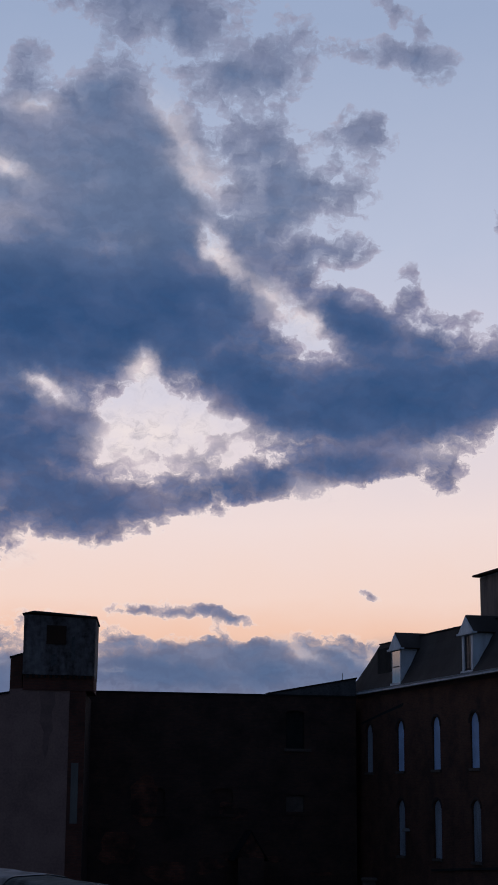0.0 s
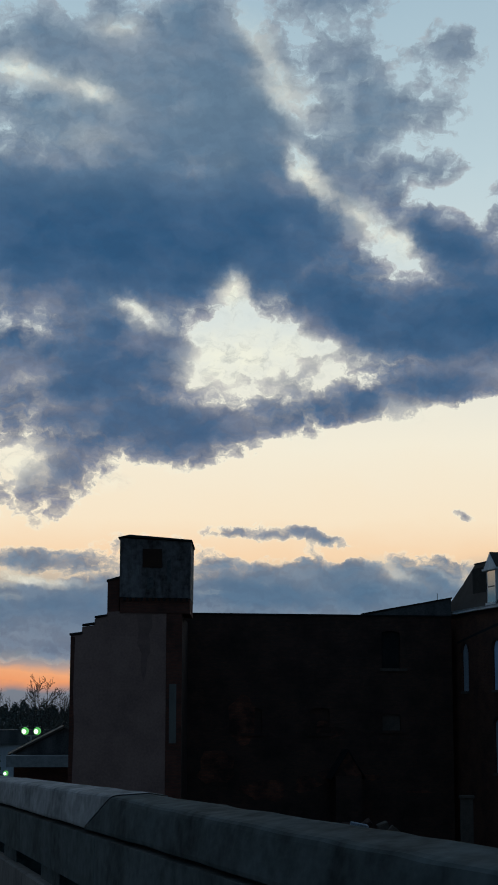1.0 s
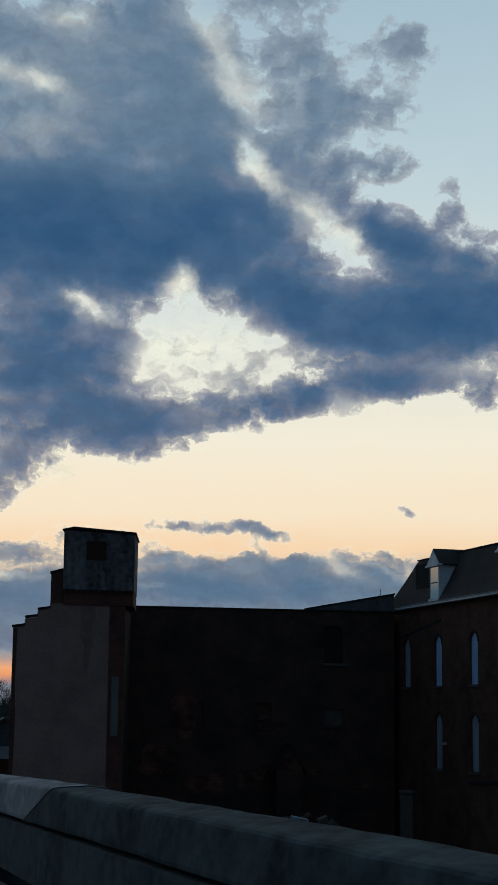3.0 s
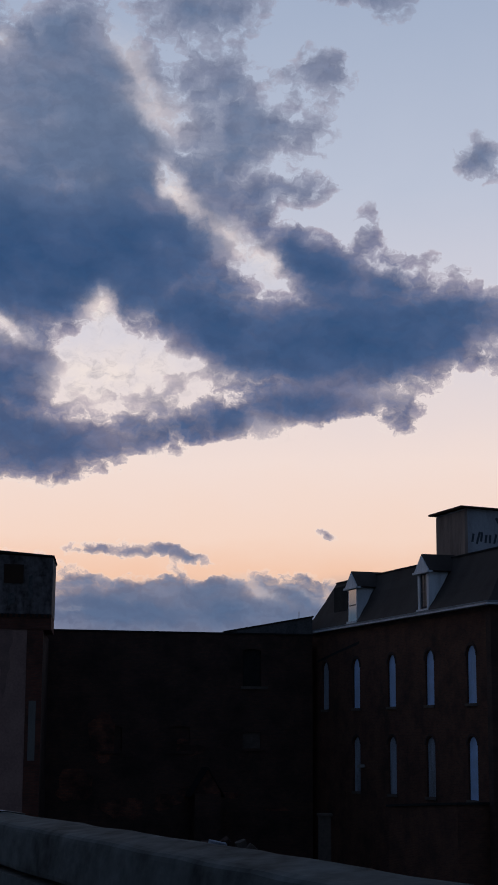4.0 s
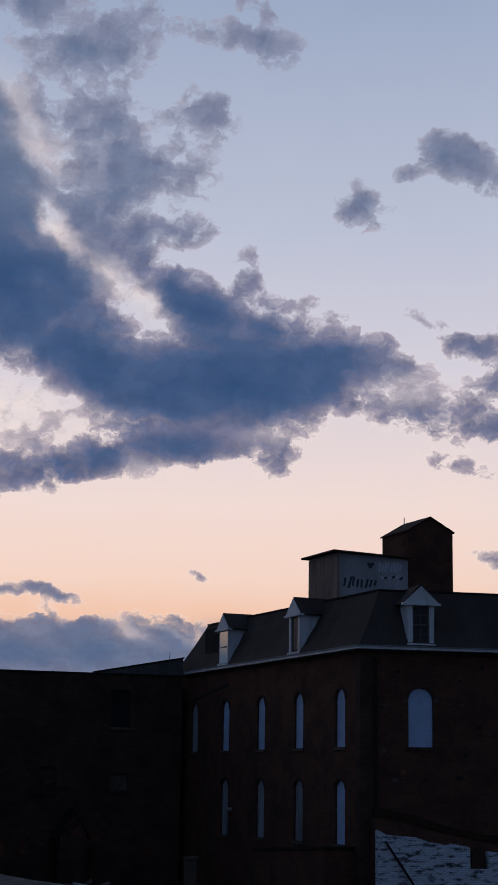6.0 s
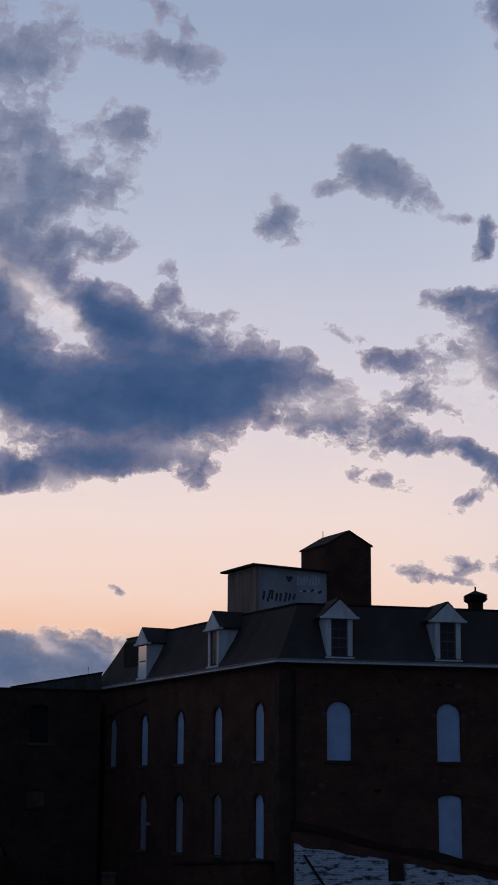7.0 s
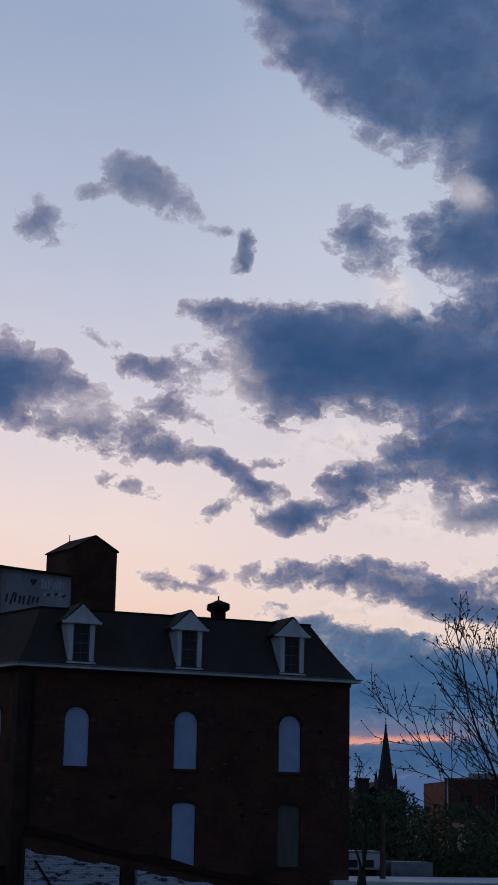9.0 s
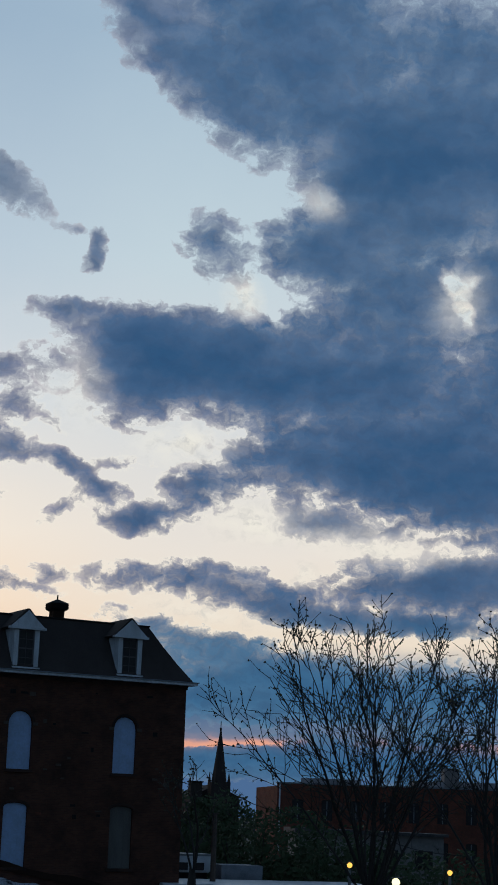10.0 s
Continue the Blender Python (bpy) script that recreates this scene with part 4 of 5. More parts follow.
# repairs and missing bricks in the front wall
rng_p = random.Random(21)
for k in range(70):
    s, z = rng_p.uniform(0.8, 16.2), rng_p.uniform(6.9, 13.0)
    if any(abs(s - o[0]) < 1.1 and o[1] - 0.4 < z < o[2] + 0.4 for o in front_holes):
        continue
    a, b = rng_p.uniform(0.06, 0.2), rng_p.choice((0.035, 0.05, 0.1))
    part("odd_brick", solid([(s - a, z - b), (s + a, z - b), (s + a * 0.9, z + b), (s - a, z + b)], -0.012, -0.004, front), (FLASHING, STONE_DIM, FLASHING, MOTTLED_RED, STONE_DIM)[k % 5], mill)


# ruined lean-to against the front: whitewashed wall, tarred roof scar
ruin = empty("ruined_lean_to", MILL, "ruined lean-to wall of whitewashed brick with broken top", "ruin")
rnd = random.Random(4)
edge = [(0.45, 5.62)]
s = 0.45
while s < 16.2:
    s += rnd.uniform(0.25, 0.7)
    edge.append((s, 5.62 - 0.165 * s + rnd.uniform(-0.09, 0.07)))
gap_l, gap_r = 4.7, 5.55
left = [p for p in edge if p[0] < gap_l]
right = [p for p in edge if p[0] > gap_r]
part("wall_left", solid([(0.45, 0)] + left + [(gap_l, left[-1][1] - 0.05), (gap_l, 0)], -0.95, -0.55, upright), WHITE_BRICK, ruin)
part("wall_right", solid([(gap_r, 0), (gap_r, right[0][1])] + right + [(right[-1][0] + 0.1, 0)], -0.95, -0.55, upright), WHITE_BRICK, ruin)
part("wall_low", solid([(gap_l + 0.002, 0), (gap_r - 0.002, 0), (gap_r - 0.002, 3.95), (gap_l + 0.002, 3.95)], -0.94, -0.56, upright), WHITE_BRICK, ruin)
part("lintel_stub", solid([(gap_l + 0.1, 3.96), (gap_r - 0.15, 3.96), (gap_r - 0.2, 4.55), (gap_l + 0.15, 4.65)], -0.85, -0.6, upright), SOOT_BRICK, ruin)
lower = [(0.4 + 1.06 * k, 6.25 - 0.205 * 1.06 * k + rng_p.uniform(-0.08, 0.08)) for k in range(16)]
upper = [(s, z + 0.28 + rng_p.uniform(-0.04, 0.16)) for s, z in lower[::-1]]
part("roof_scar", solid(upper + lower, -0.05, -0.005, upright), RUST_ROOF, ruin, "tarred scar of the lost roof")
part("brick_infill", solid([(0.4, 0), (16.3, 0), (16.3, 2.8), (0.4, 6.1)], -0.5, -0.01, upright), MILL_BRICK, ruin)
part("fallen_beam", solid([(0.75, 5.1), (0.82, 5.13), (2.1, 3.3), (2.03, 3.26)], -1.05, -0.97, upright), FLASHING, ruin)


# low brown annex at the foot of the side wall
annex = empty("brick_annex", MILL, "low brown brick annex at the foot of the mill", "annex")
part("wall", solid([(0.6, 0), (8.2, 0), (8.2, 4.35), (5.5, 4.5), (0.6, 4.72)], -1.6, -0.02, lambda u, v, d: side(u, v, d)), MILL_BRICK, annex)
part("coping", solid([(0.5, 4.73), (5.5, 4.51), (8.3, 4.36), (8.3, 4.46), (5.5, 4.61), (0.5, 4.84)], -1.68, -0.02, lambda u, v, d: side(u, v, d)), FLASHING, annex)

# ---- the long sooty warehouse between the two ----
WARE_N = -12.0
ware = empty("warehouse", pose(0, 0, 0, 0, 0, 90 - (WARE_N + 90)), "long soot-black brick warehouse with a plain wall", "building")
WD = 90.94


def wf(s, z, d):
    return (s, WD + d, z)


ware_holes = [(22.1, 10.5, 12.6, 1.05, 0.15), (22.1, 7.05, 7.98, 1.05, 0.1), (18.0, 6.9, 8.3, 1.1, 0.2), (14.2, 6.9, 8.3, 1.1, 0.2)]
part("front_wall", pierced(25.65, 0, 13.40, ware_holes, 0.5, wf, 7.6), SOOT_BRICK, ware)
part("body", box(7.6, 25.65, WD + 0.505, WD + 14, 0, 13.2), SOOT_BRICK, ware)
part("wall_coping", box(7.55, 25.7, WD - 0.06, WD + 0.56, 13.404, 13.49), FLASHING, ware)
part("sloping_parapet", solid([(20.6, 13.5), (25.66, 13.5), (25.66, 14.45)], 0.0, 0.5, lambda u, v, d: wf(u, v, d)), SHEET, ware, "grey sheet-clad sloping parapet")
part("aerial", box(24.9, 24.93, WD + 0.2, WD + 0.23, 14.3, 14.78), METAL, ware)
part("parapet_capping", solid([(20.5, 13.49), (25.72, 14.455), (25.72, 14.54), (20.5, 13.575)], -0.05, 0.55, lambda u, v, d: wf(u, v, d)), FLASHING, ware)
# the tall opening gets a tarred black sheet to stand for its dark interior
for s, zb, zt, w, rise in ware_holes:
    pale, tall_one = s > 22 and zb < 8, zb > 10
    win = part("window", solid(arch(s, zb + 0.004, zt - 0.004, w - 0.008, rise), 0.16, 0.22, wf), STONE_DIM if pale else FLASHING if tall_one else SOOT_BRICK, ware,
               "small pale blocked window" if pale else "window opening closed by a black sheet for its dark inside" if tall_one else "bricked-up window")
    part("sill", solid([(s - w / 2 - 0.12, zb - 0.16), (s + w / 2 + 0.3 * tall_one + 0.1, zb - 0.16), (s + w / 2 + 0.3 * tall_one + 0.1, zb - 0.004), (s - w / 2 - 0.1, zb - 0.004)], -0.08, 0.1, wf), STONE_DIM if tall_one else SOOT_BRICK, win)
# irregular patches of redder brick on the wall
rng_s = random.Random(5)
for s, z, a, b in ((18.6, 6.95, 0.95, 0.34), (18.2, 7.4, 0.5, 0.2), (15.0, 3.8, 1.6, 0.7), (17.2, 4.1, 0.9, 0.5), (20.9, 4.5, 0.8, 0.18), (23.6, 3.7, 0.9, 0.12), (13.6, 7.6, 0.9, 1.5), (12.2, 5.0, 1.2, 1.0), (18.9, 4.6, 1.3, 0.5)):
    ring_p = [(s + a * math.cos(0.5236 * k) * rng_s.uniform(0.6, 1.1), z + b * math.sin(0.5236 * k) * rng_s.uniform(0.6, 1.1)) for k in range(12)]
    part("red_brick_patch", solid(ring_p, -0.008, -0.004, wf), MOTTLED_RED, ware)
outhouse = empty("small_outhouse", pose(0, 0, 0, 0, 0, 90 - (WARE_N + 90)), "small gabled outhouse against the warehouse wall", "outhouse")
part("wall", solid([(18.55, 0), (20.0, 0), (20.0, 4.6), (18.55, 4.6)], -1.6, -0.01, wf), SOOT_BRICK, outhouse)
part("gable", solid([(18.45, 4.604), (20.1, 4.604), (19.28, 5.95)], -1.5, -0.01, wf), MOTTLED_RED, outhouse, "dull red brick gable")
for q in (-1, 1):
    part("roof", solid([(19.28, 5.955), (19.28 + q * 0.92, 4.5), (19.28 + q * 0.92, 4.42), (19.28 + q * 0.98, 4.45), (19.28, 6.05)], -1.62, -0.01, wf), FLASHING, outhouse)
part("door", solid([(18.85, 0.05), (19.65, 0.05), (19.65, 2.05), (18.85, 2.05)], -1.64, -1.605, wf), OLD_WOOD, outhouse, "old brown boarded door")

# ---- the narrow building with the clad stair tower ----
TALL = facing(-5.57, 84.0, 75.0)
KX, KY = math.sin(radians(12)), math.cos(radians(12))
tall = empty("tower_building", TALL, "narrow brown rendered building with stepped parapet and stair tower", "building")


def kx(u, v, w):
    return (u + KX * w, KY * w, v)


outline = [(-5.64, 0), (-5.64, 11.75), (-5.09, 11.83), (-5.07, 12.2), (-4.47, 12.3), (-4.45, 12.62), (-3.85, 12.78), (-3.83, 12.98), (0, 13.2), (0, 0)]
part("front_wall", solid(outline, 0, 0.5, kx), RENDER_COAT, tall)
part("body", solid([(-5.6, 0), (-5.6, 11.6), (-4.4, 12.2), (0, 12.9), (0, 0)], 0.505, 10.6, kx), SOOT_BRICK, tall)
part("brick_quoin", solid([(-0.8, 0), (-0.8, 13.2), (0.02, 13.2), (0.02, 0)], -0.03, -0.004, kx), DULL_RED, tall, "dull red brick corner strip")
for a, b, z in ((-5.7, -5.05, 11.77), (-5.07, -4.43, 12.25), (-4.45, -3.82, 12.66)):
    part("coping", solid([(a, z), (b, z + 0.1), (b, z + 0.2), (a, z + 0.1)], -0.08, 0.55, kx), FLASHING, tall)
part("chimney", solid([(-3.83, 12.9), (-3.83, 14.5), (-3.22, 14.7), (-3.22, 12.9)], 0.05, 0.9, kx), DULL_RED, tall, "red brick stack beside the tower")
part("chimney_cap", solid([(-3.88, 14.5), (-3.20, 14.7), (-3.20, 14.8), (-3.88, 14.6)], 0.0, 0.95, kx), FLASHING, tall)
stair = part("stair_tower", solid([(-3.2, 13.72), (0.42, 13.72), (0.44, 16.62), (-3.22, 16.72)], -0.12, 4.0, kx), TOWER_SHEET, tall, "stair tower clad in weathered sheet")
part("tower_base", solid([(-3.18, 12.95), (0.40, 12.95), (0.40, 13.7), (-3.18, 13.7)], -0.06, 3.9, kx), DULL_RED, stair)
part("tower_roof", solid([(-3.0, 16.80), (0.50, 16.63), (0.50, 16.71), (-2.7, 16.9), (-3.3, 16.76), (-3.3, 16.7)], -0.25, 4.1, kx), FLASHING, stair)
for k in range(9):
    u = -3.1 + k * 0.42
    part("cladding_rib", solid([(u, 13.75), (u + 0.05, 13.75), (u + 0.05, 16.6), (u, 16.6)], -0.15, -0.123, kx), TOWER_SHEET, stair)
part("tower_window", solid([(-2.05, 15.25), (-1.05, 15.25), (-1.05, 16.2), (-2.05, 16.2)], -0.175, -0.164, kx), RUST_ROOF, stair, "dark louvred opening")
for k in range(12):
    u = -3.0 + k * 0.29
    part("bracket", solid([(u, 13.56), (u + 0.12, 13.56), (u + 0.12, 13.715), (u, 13.715)], -0.2, -0.07, kx), FLASHING, stair)
part("ghost_sign", solid([(-0.62, 6.45), (-0.26, 6.45), (-0.26, 9.4), (-0.62, 9.4)], -0.045, -0.034, kx), GREY_BOARD, tall, "tall narrow pale board")
for u0, u1, z0, z1 in ((-1.8, -1.45, 14.1, 14.8), (-0.78, -0.55, 14.4, 15.7)):
    part("patch_sheet", solid([(u0, z0), (u1, z0 + 0.15), (u1 - 0.05, z1), (u0, z1 - 0.1)], -0.1605, -0.152, kx), SHEET, stair)
part("soot_stain", solid([(-2.35, 12.9), (-2.2, 12.1), (-2.28, 11.4), (-2.05, 10.9), (-2.1, 10.1), (-1.95, 9.5), (-1.82, 9.9), (-1.75, 10.7), (-1.6, 11.0), (-1.68, 11.9), (-1.5, 12.3), (-1.55, 12.9)], -0.006, -0.003, kx), SOOTY_RENDER, tall, "dark soot stain on the render")
part("bare_edge", solid([(-5.645, 0), (-5.42, 0), (-5.46, 4.0), (-5.4, 7.2), (-5.47, 9.1), (-5.42, 11.7), (-5.645, 11.7)], -0.008, -0.003, kx), DULL_RED, tall, "dull red brick edge")


# ---- trees ----
def tube(bm, pts, radii, sides=5):
    rows = []
    for i, (p, r) in enumerate(zip(pts, radii)):
        d = (pts[min(i + 1, len(pts) - 1)] - pts[max(i - 1, 0)]).normalized()
        a = d.orthogonal().normalized()
        b = d.cross(a)
        rows.append([bm.verts.new(p + r * (math.cos(6.2832 * k / sides) * a + math.sin(6.2832 * k / sides) * b)) for k in range(sides)])
    for r0, r1 in zip(rows, rows[1:]):
        for k in range(sides):
            bm.faces.new((r0[k], r0[(k + 1) % sides], r1[(k + 1) % sides], r1[k]))


def shoot(bm, rng, start, way, length, radius, steps, jitter, upward, sides, thin):
    """A slender stem that bends upwards as it grows; gives its points, radii and directions."""
    pts, radii, ways, p, d = [start], [radius], [way.normalized()], start.copy(), way.normalized()
    for i in range(steps):
        d = (d + Vector((rng.gauss(0, jitter), rng.gauss(0, jitter), rng.gauss(0, jitter * 0.5) + upward))).normalized()
        p = p + d * (length / steps)
        pts.append(p.copy())
        ways.append(d.copy())
        radii.append(max(radius * (1 - 0.85 * (i + 1) / steps), thin))
    tube(bm, pts, radii, sides)
    return pts, radii, ways


def outward(rng, axis, angle):
    """A direction at that angle from axis, on a random side."""
    a = axis.orthogonal().normalized()
    b = axis.cross(a)
    t = rng.uniform(0, 6.2832)
    return axis * math.cos(angle) + (a * math.cos(t) + b * math.sin(t)) * math.sin(angle)


def budding_tree(place, stems, height, seed, label, fan=20.0, thin=0.011, bud=0.034, fork=5.2, sparse=1):
    """A bare tree coming into bud: many stems fanning from a low fork, side branches, twigs, buds."""
    rng = random.Random(seed)
    tree = empty("budding_tree", Matrix.Translation(place), label, "tree")
    trunk, wood, tips = bmesh.new(), bmesh.new(), []
    for k in range(4):
        foot = Vector((0.45 * math.cos(1.6 * k), 0.45 * math.sin(1.6 * k), 0))
        tube(trunk, [foot, foot * 0.6 + Vector((rng.gauss(0, 0.08), 0, fork * 0.5)), Vector((0, 0, fork + 0.3))], [0.15, 0.12, 0.09], 8)
    for k in range(stems):
        ring_ = (k + 0.5) / stems
        lean = radians(fan * 1.7) * math.sqrt(ring_) * rng.uniform(0.85, 1.08)
        turn = 2.39996 * k
        way = Vector((math.cos(turn) * math.sin(lean), math.sin(turn) * math.sin(lean), math.cos(lean)))
        length = (height - fork) * (0.96 + 0.06 * ring_) * rng.uniform(0.85, 1.03)
        pts, radii, ways = shoot(wood, rng, Vector((0, 0, fork)), way, length, 0.055 * rng.uniform(0.7, 1.1), 14, 0.085, 0.012, 5, thin)
        for i in range(3, 14, sparse):
            for _ in range(1 + (i % 4 == 0)):
                f = rng.random()
                q = pts[i].lerp(pts[i + 1] if i < 14 else pts[i], f)
                reach = length * (1.02 - i / 14) * rng.uniform(0.34, 0.58) + 0.35
                bp, _, bw = shoot(wood, rng, q, outward(rng, ways[i], radians(rng.uniform(28, 55))), reach, max(radii[i] * 0.5, thin * 1.3), 7, 0.09, 0.03, 4, thin)
                for j in range(1, 8):
                    for _ in range(1 if rng.random() < 0.93 else 0):
                        tw = outward(rng, bw[j], radians(rng.uniform(30, 55)))
                        tp, _, _ = shoot(wood, rng, bp[j], tw, rng.uniform(0.15, 0.75) * (0.6 + reach * 0.25), thin * 1.1, 2, 0.12, 0.12, 3, thin * 0.8)
                        tips.extend(tp[1:])
                tips.append(bp[-1])
    part("trunk", trunk, BARK, tree)
    part("branchwork", wood, BARK, tree)
    leaves = bmesh.new()
    for p in tips:
        if rng.random() < 0.6:
            size = bud * rng.uniform(0.55, 1.25)
            c = p + Vector((rng.gauss(0, 0.02), rng.gauss(0, 0.02), rng.gauss(0, 0.02)))
            a = Vector((rng.gauss(0, 1), rng.gauss(0, 1), rng.gauss(0, 1))).normalized()
            b = a.orthogonal().normalized()
            e = a.cross(b)
            top, bot = leaves.verts.new(c + a * size * 1.4), leaves.verts.new(c - a * size * 1.4)
            mid = [leaves.verts.new(c + (b * x + e * y) * size) for x, y in ((1, 0), (-0.5, 0.85), (-0.5, -0.85))]
            for i in range(3):
                leaves.faces.new((mid[i], mid[(i + 1) % 3], top)), leaves.faces.new((mid[(i + 1) % 3], mid[i], bot))
    tagged(part("crown", leaves, BUDS, tree, "small opening spring buds"), kind="stuff")
    return tree


def leafy(place, width, height, count, seed, name, label, category, material=LEAF, size=0.12):
    """A dense bush or evergreen: short stems and many small leaves with gaps."""
    rng = random.Random(seed)
    thing = empty(name, Matrix.Translation(place), label, category)
    stems, crown = bmesh.new(), bmesh.new()
    for k in range(7):
        a = 0.9 * k
        top = Vector((math.cos(a) * width * 0.3, math.sin(a) * width * 0.3, height * rng.uniform(0.6, 0.9)))
        tube(stems, [Vector((0.1 * math.cos(a), 0.1 * math.sin(a), 0)), top * 0.5 + Vector((0, 0, 0.2)), top], [0.09, 0.06, 0.02], 5)
    lobes = [(Vector((rng.uniform(-0.32, 0.32) * width, rng.uniform(-0.32, 0.32) * width, rng.uniform(0.35, 0.85) * height)), rng.uniform(0.16, 0.3)) for _ in range(14)]
    for _ in range(count):
        c, r = rng.choice(lobes)
        v = Vector((rng.gauss(0, 1), rng.gauss(0, 1), rng.gauss(0, 1))).normalized() * rng.uniform(0.55, 1.05) ** 0.5
        p = c + Vector((v.x * r * width, v.y * r * width, v.z * r * height))
        a = Vector((rng.gauss(0, 1), rng.gauss(0, 1), rng.gauss(0, 1))).normalized() * size * rng.uniform(0.6, 1.3)
        b = a.orthogonal().normalized() * size * 0.5
        crown.faces.new([crown.verts.new(q) for q in (p - a, p + b, p + a, p - b)])
    part("stem", stems, BARK, thing)
    part("crown", crown, material, thing)
    return thing


budding_tree(spot(27.75, 46), 14, 13.5, 11, "bare multi-stemmed tree with opening buds", 20.5)
budding_tree(spot(31.9, 44), 8, 12.3, 23, "bare tree with opening buds and slender upright stems", 18.0)
budding_tree(spot(21.75, 50), 3, 9.3, 31, "small thin sapling coming into bud beside the mill", 16.0, 0.010, 0.03, 5.6, 3)

leafy(spot(23.8, 92), 9, 7.5, 6500, 5, "bush", "dense dark green bush below the church", "bush", size=0.2)
leafy(spot(26.6, 96), 8, 6.6, 3800, 6, "bush", "dense dark green bush below the church", "bush", size=0.2)
leafy(spot(21.8, 110), 8, 9.2, 6000, 8, "bush", "dark bush in the yard behind the mill", "bush", size=0.2)
leafy(spot(29.8, 100), 9, 6.2, 3800, 9, "bush", "dark bush before the red building", "bush", size=0.2)
leafy(spot(-13.1, 60), 2.6, 8.0, 3600, 12, "evergreen_tree", "dark leafy tree beside the bridge", "tree", size=0.14)

# ---- church ----
church = empty("church", facing(22.55, 330.0, 100.0), "distant dark church with a slender pointed spire", "church")
part("tower", box(-1.9, 1.9, -1.9, 1.9, 0, 13.6), SLATE, church)
bm = bmesh.new()
bmesh.ops.create_cone(bm, cap_ends=True, segments=8, radius1=1.55, radius2=0.12, depth=10.4, matrix=Matrix.Translation((0, 0, 18.8)))
part("spire", bm, SLATE, church)
bm = bmesh.new()
bmesh.ops.create_uvsphere(bm, u_segments=8, v_segments=6, radius=0.24, matrix=Matrix.Translation((0, 0, 24.0)))
part("finial_ball", bm, SLATE, church)
part("finial_rod", box(-0.07, 0.07, -0.07, 0.07, 24.1, 25.5), SLATE, church)
for sx in (-1, 1):
    for sy in (-1, 1):
        bm = bmesh.new()
        bmesh.ops.create_cone(bm, cap_ends=True, segments=6, radius1=0.34, radius2=0.03, depth=2.0, matrix=Matrix.Translation((sx * 1.6, sy * 1.6, 14.6)))
        part("pinnacle", bm, SLATE, church)
part("nave", solid([(-4.6, 0), (-4.6, 11.0), (0, 13.2), (4.6, 11.0), (4.6, 0)], 2.0, 22, lambda u, v, w: (u, w, v)), SLATE, church)
part("vestry_chimney", box(-5.9, -3.6, -1.2, 1.2, 0, 13.4), SLATE, church)
part("chimney_cap", box(-6.1, -3.4, -1.4, 1.4, 13.404, 13.7), FLASHING, church)

# ---- long red brick building ----
red = empty("red_brick_building", facing(24.55, 175.0, 106.0), "long low red brick building with a flat roof", "building")
red_len = 34
red_holes = [(2.2 + 3.1 * k, 7.2, 9.3, 1.2, 0.1) for k in range(10)] + [(2.2 + 3.1 * k, 3.2, 5.3, 1.2, 0.1) for k in range(10)]
part("front_wall", pierced(red_len, 0, 10.85, red_holes, 0.4, front), RED_BRICK, red)
part("body", box(0, red_len, 0.41, 16, 0, 10.6), RED_BRICK, red)
part("coping", box(-0.1, red_len + 0.1, -0.1, 0.5, 10.852, 11.0), TRIM_GREY, red)
for s, zb, zt, w, rise in red_holes:
    win = part("window", solid(arch(s, zb + 0.004, zt - 0.004, w - 0.008, rise, 4), 0.15, 0.19, front), GLASS, red)
    part("mullion", solid([(s - 0.04, zb + 0.01), (s + 0.04, zb + 0.01), (s + 0.04, zt - 0.1), (s - 0.04, zt - 0.1)], 0.11, 0.147, front), TRIM_GREY, win)
part("roof_hut", box(15.4, 18.6, 3, 6, 10.6, 11.65), GREY_RENDER, red, "pale rooftop plant box")
part("roof_hut", box(21.0, 28.0, 5, 8, 10.6, 11.75), GREY_RENDER, red, "pale rooftop plant box")
part("roof_kerb", box(3.0, 9.5, 3.0, 3.4, 10.6, 11.55), GREY_RENDER, red, "pale rooftop kerb wall")
part("rain_pipe", box(0.18, 0.32, -0.16, -0.02, 4.0, 10.8), WHITE_METAL, red, "white rain pipe")
part("roof_stack", box(19.2, 20.9, 5.5, 7.0, 10.6, 13.2), STONE, red, "stone-coloured rooftop stack")

# ---- sheds, trailer and lamps in the yard on the right ----
shed2 = empty("yard_shed", facing(25.3, 120.0, 108.0), "pale grey rendered shed with dark windows behind trees", "shed")
part("wall", box(0, 10.5, 0, 6, 0, 6.4), STONE, shed2)
part("roof", solid([(-0.3, 6.4), (10.8, 6.4), (10.8, 6.6), (-0.3, 6.75)], -0.3, 6.3, upright), SHEET, shed2)
for k in range(4):
    part("window", box(0.9 + 2.5 * k, 2.2 + 2.5 * k, -0.04, 0.02, 4.1, 5.4), GLASS, shed2)
trailer = empty("trailer", facing(21.0, 88.0, 100.0), "long white trailer parked in the yard", "trailer")
part("body", box(-3.4, 2.15, 0, 2.5, 4.5, 5.4, 0.06), WHITE_METAL, trailer)
part("roof_edge", box(-3.44, 2.19, -0.04, 2.54, 5.34, 5.44, 0.02), METAL, trailer)
for k in range(3):
    part("window", box(-0.4 + 0.85 * k, 0.1 + 0.85 * k, -0.02, 0.03, 4.62, 5.0), GLASS, trailer)
part("underframe", box(-3.2, 2.0, 0.2, 2.3, 0.0, 4.49), FLASHING, trailer)
wagon = empty("box_wagon", facing(21.0, 87.0, 100.0), "small grey box wagon parked in the yard", "wagon")
part("body", box(2.7, 4.9, 0, 2.2, 4.1, 4.95, 0.02), TRIM_GREY, wagon)
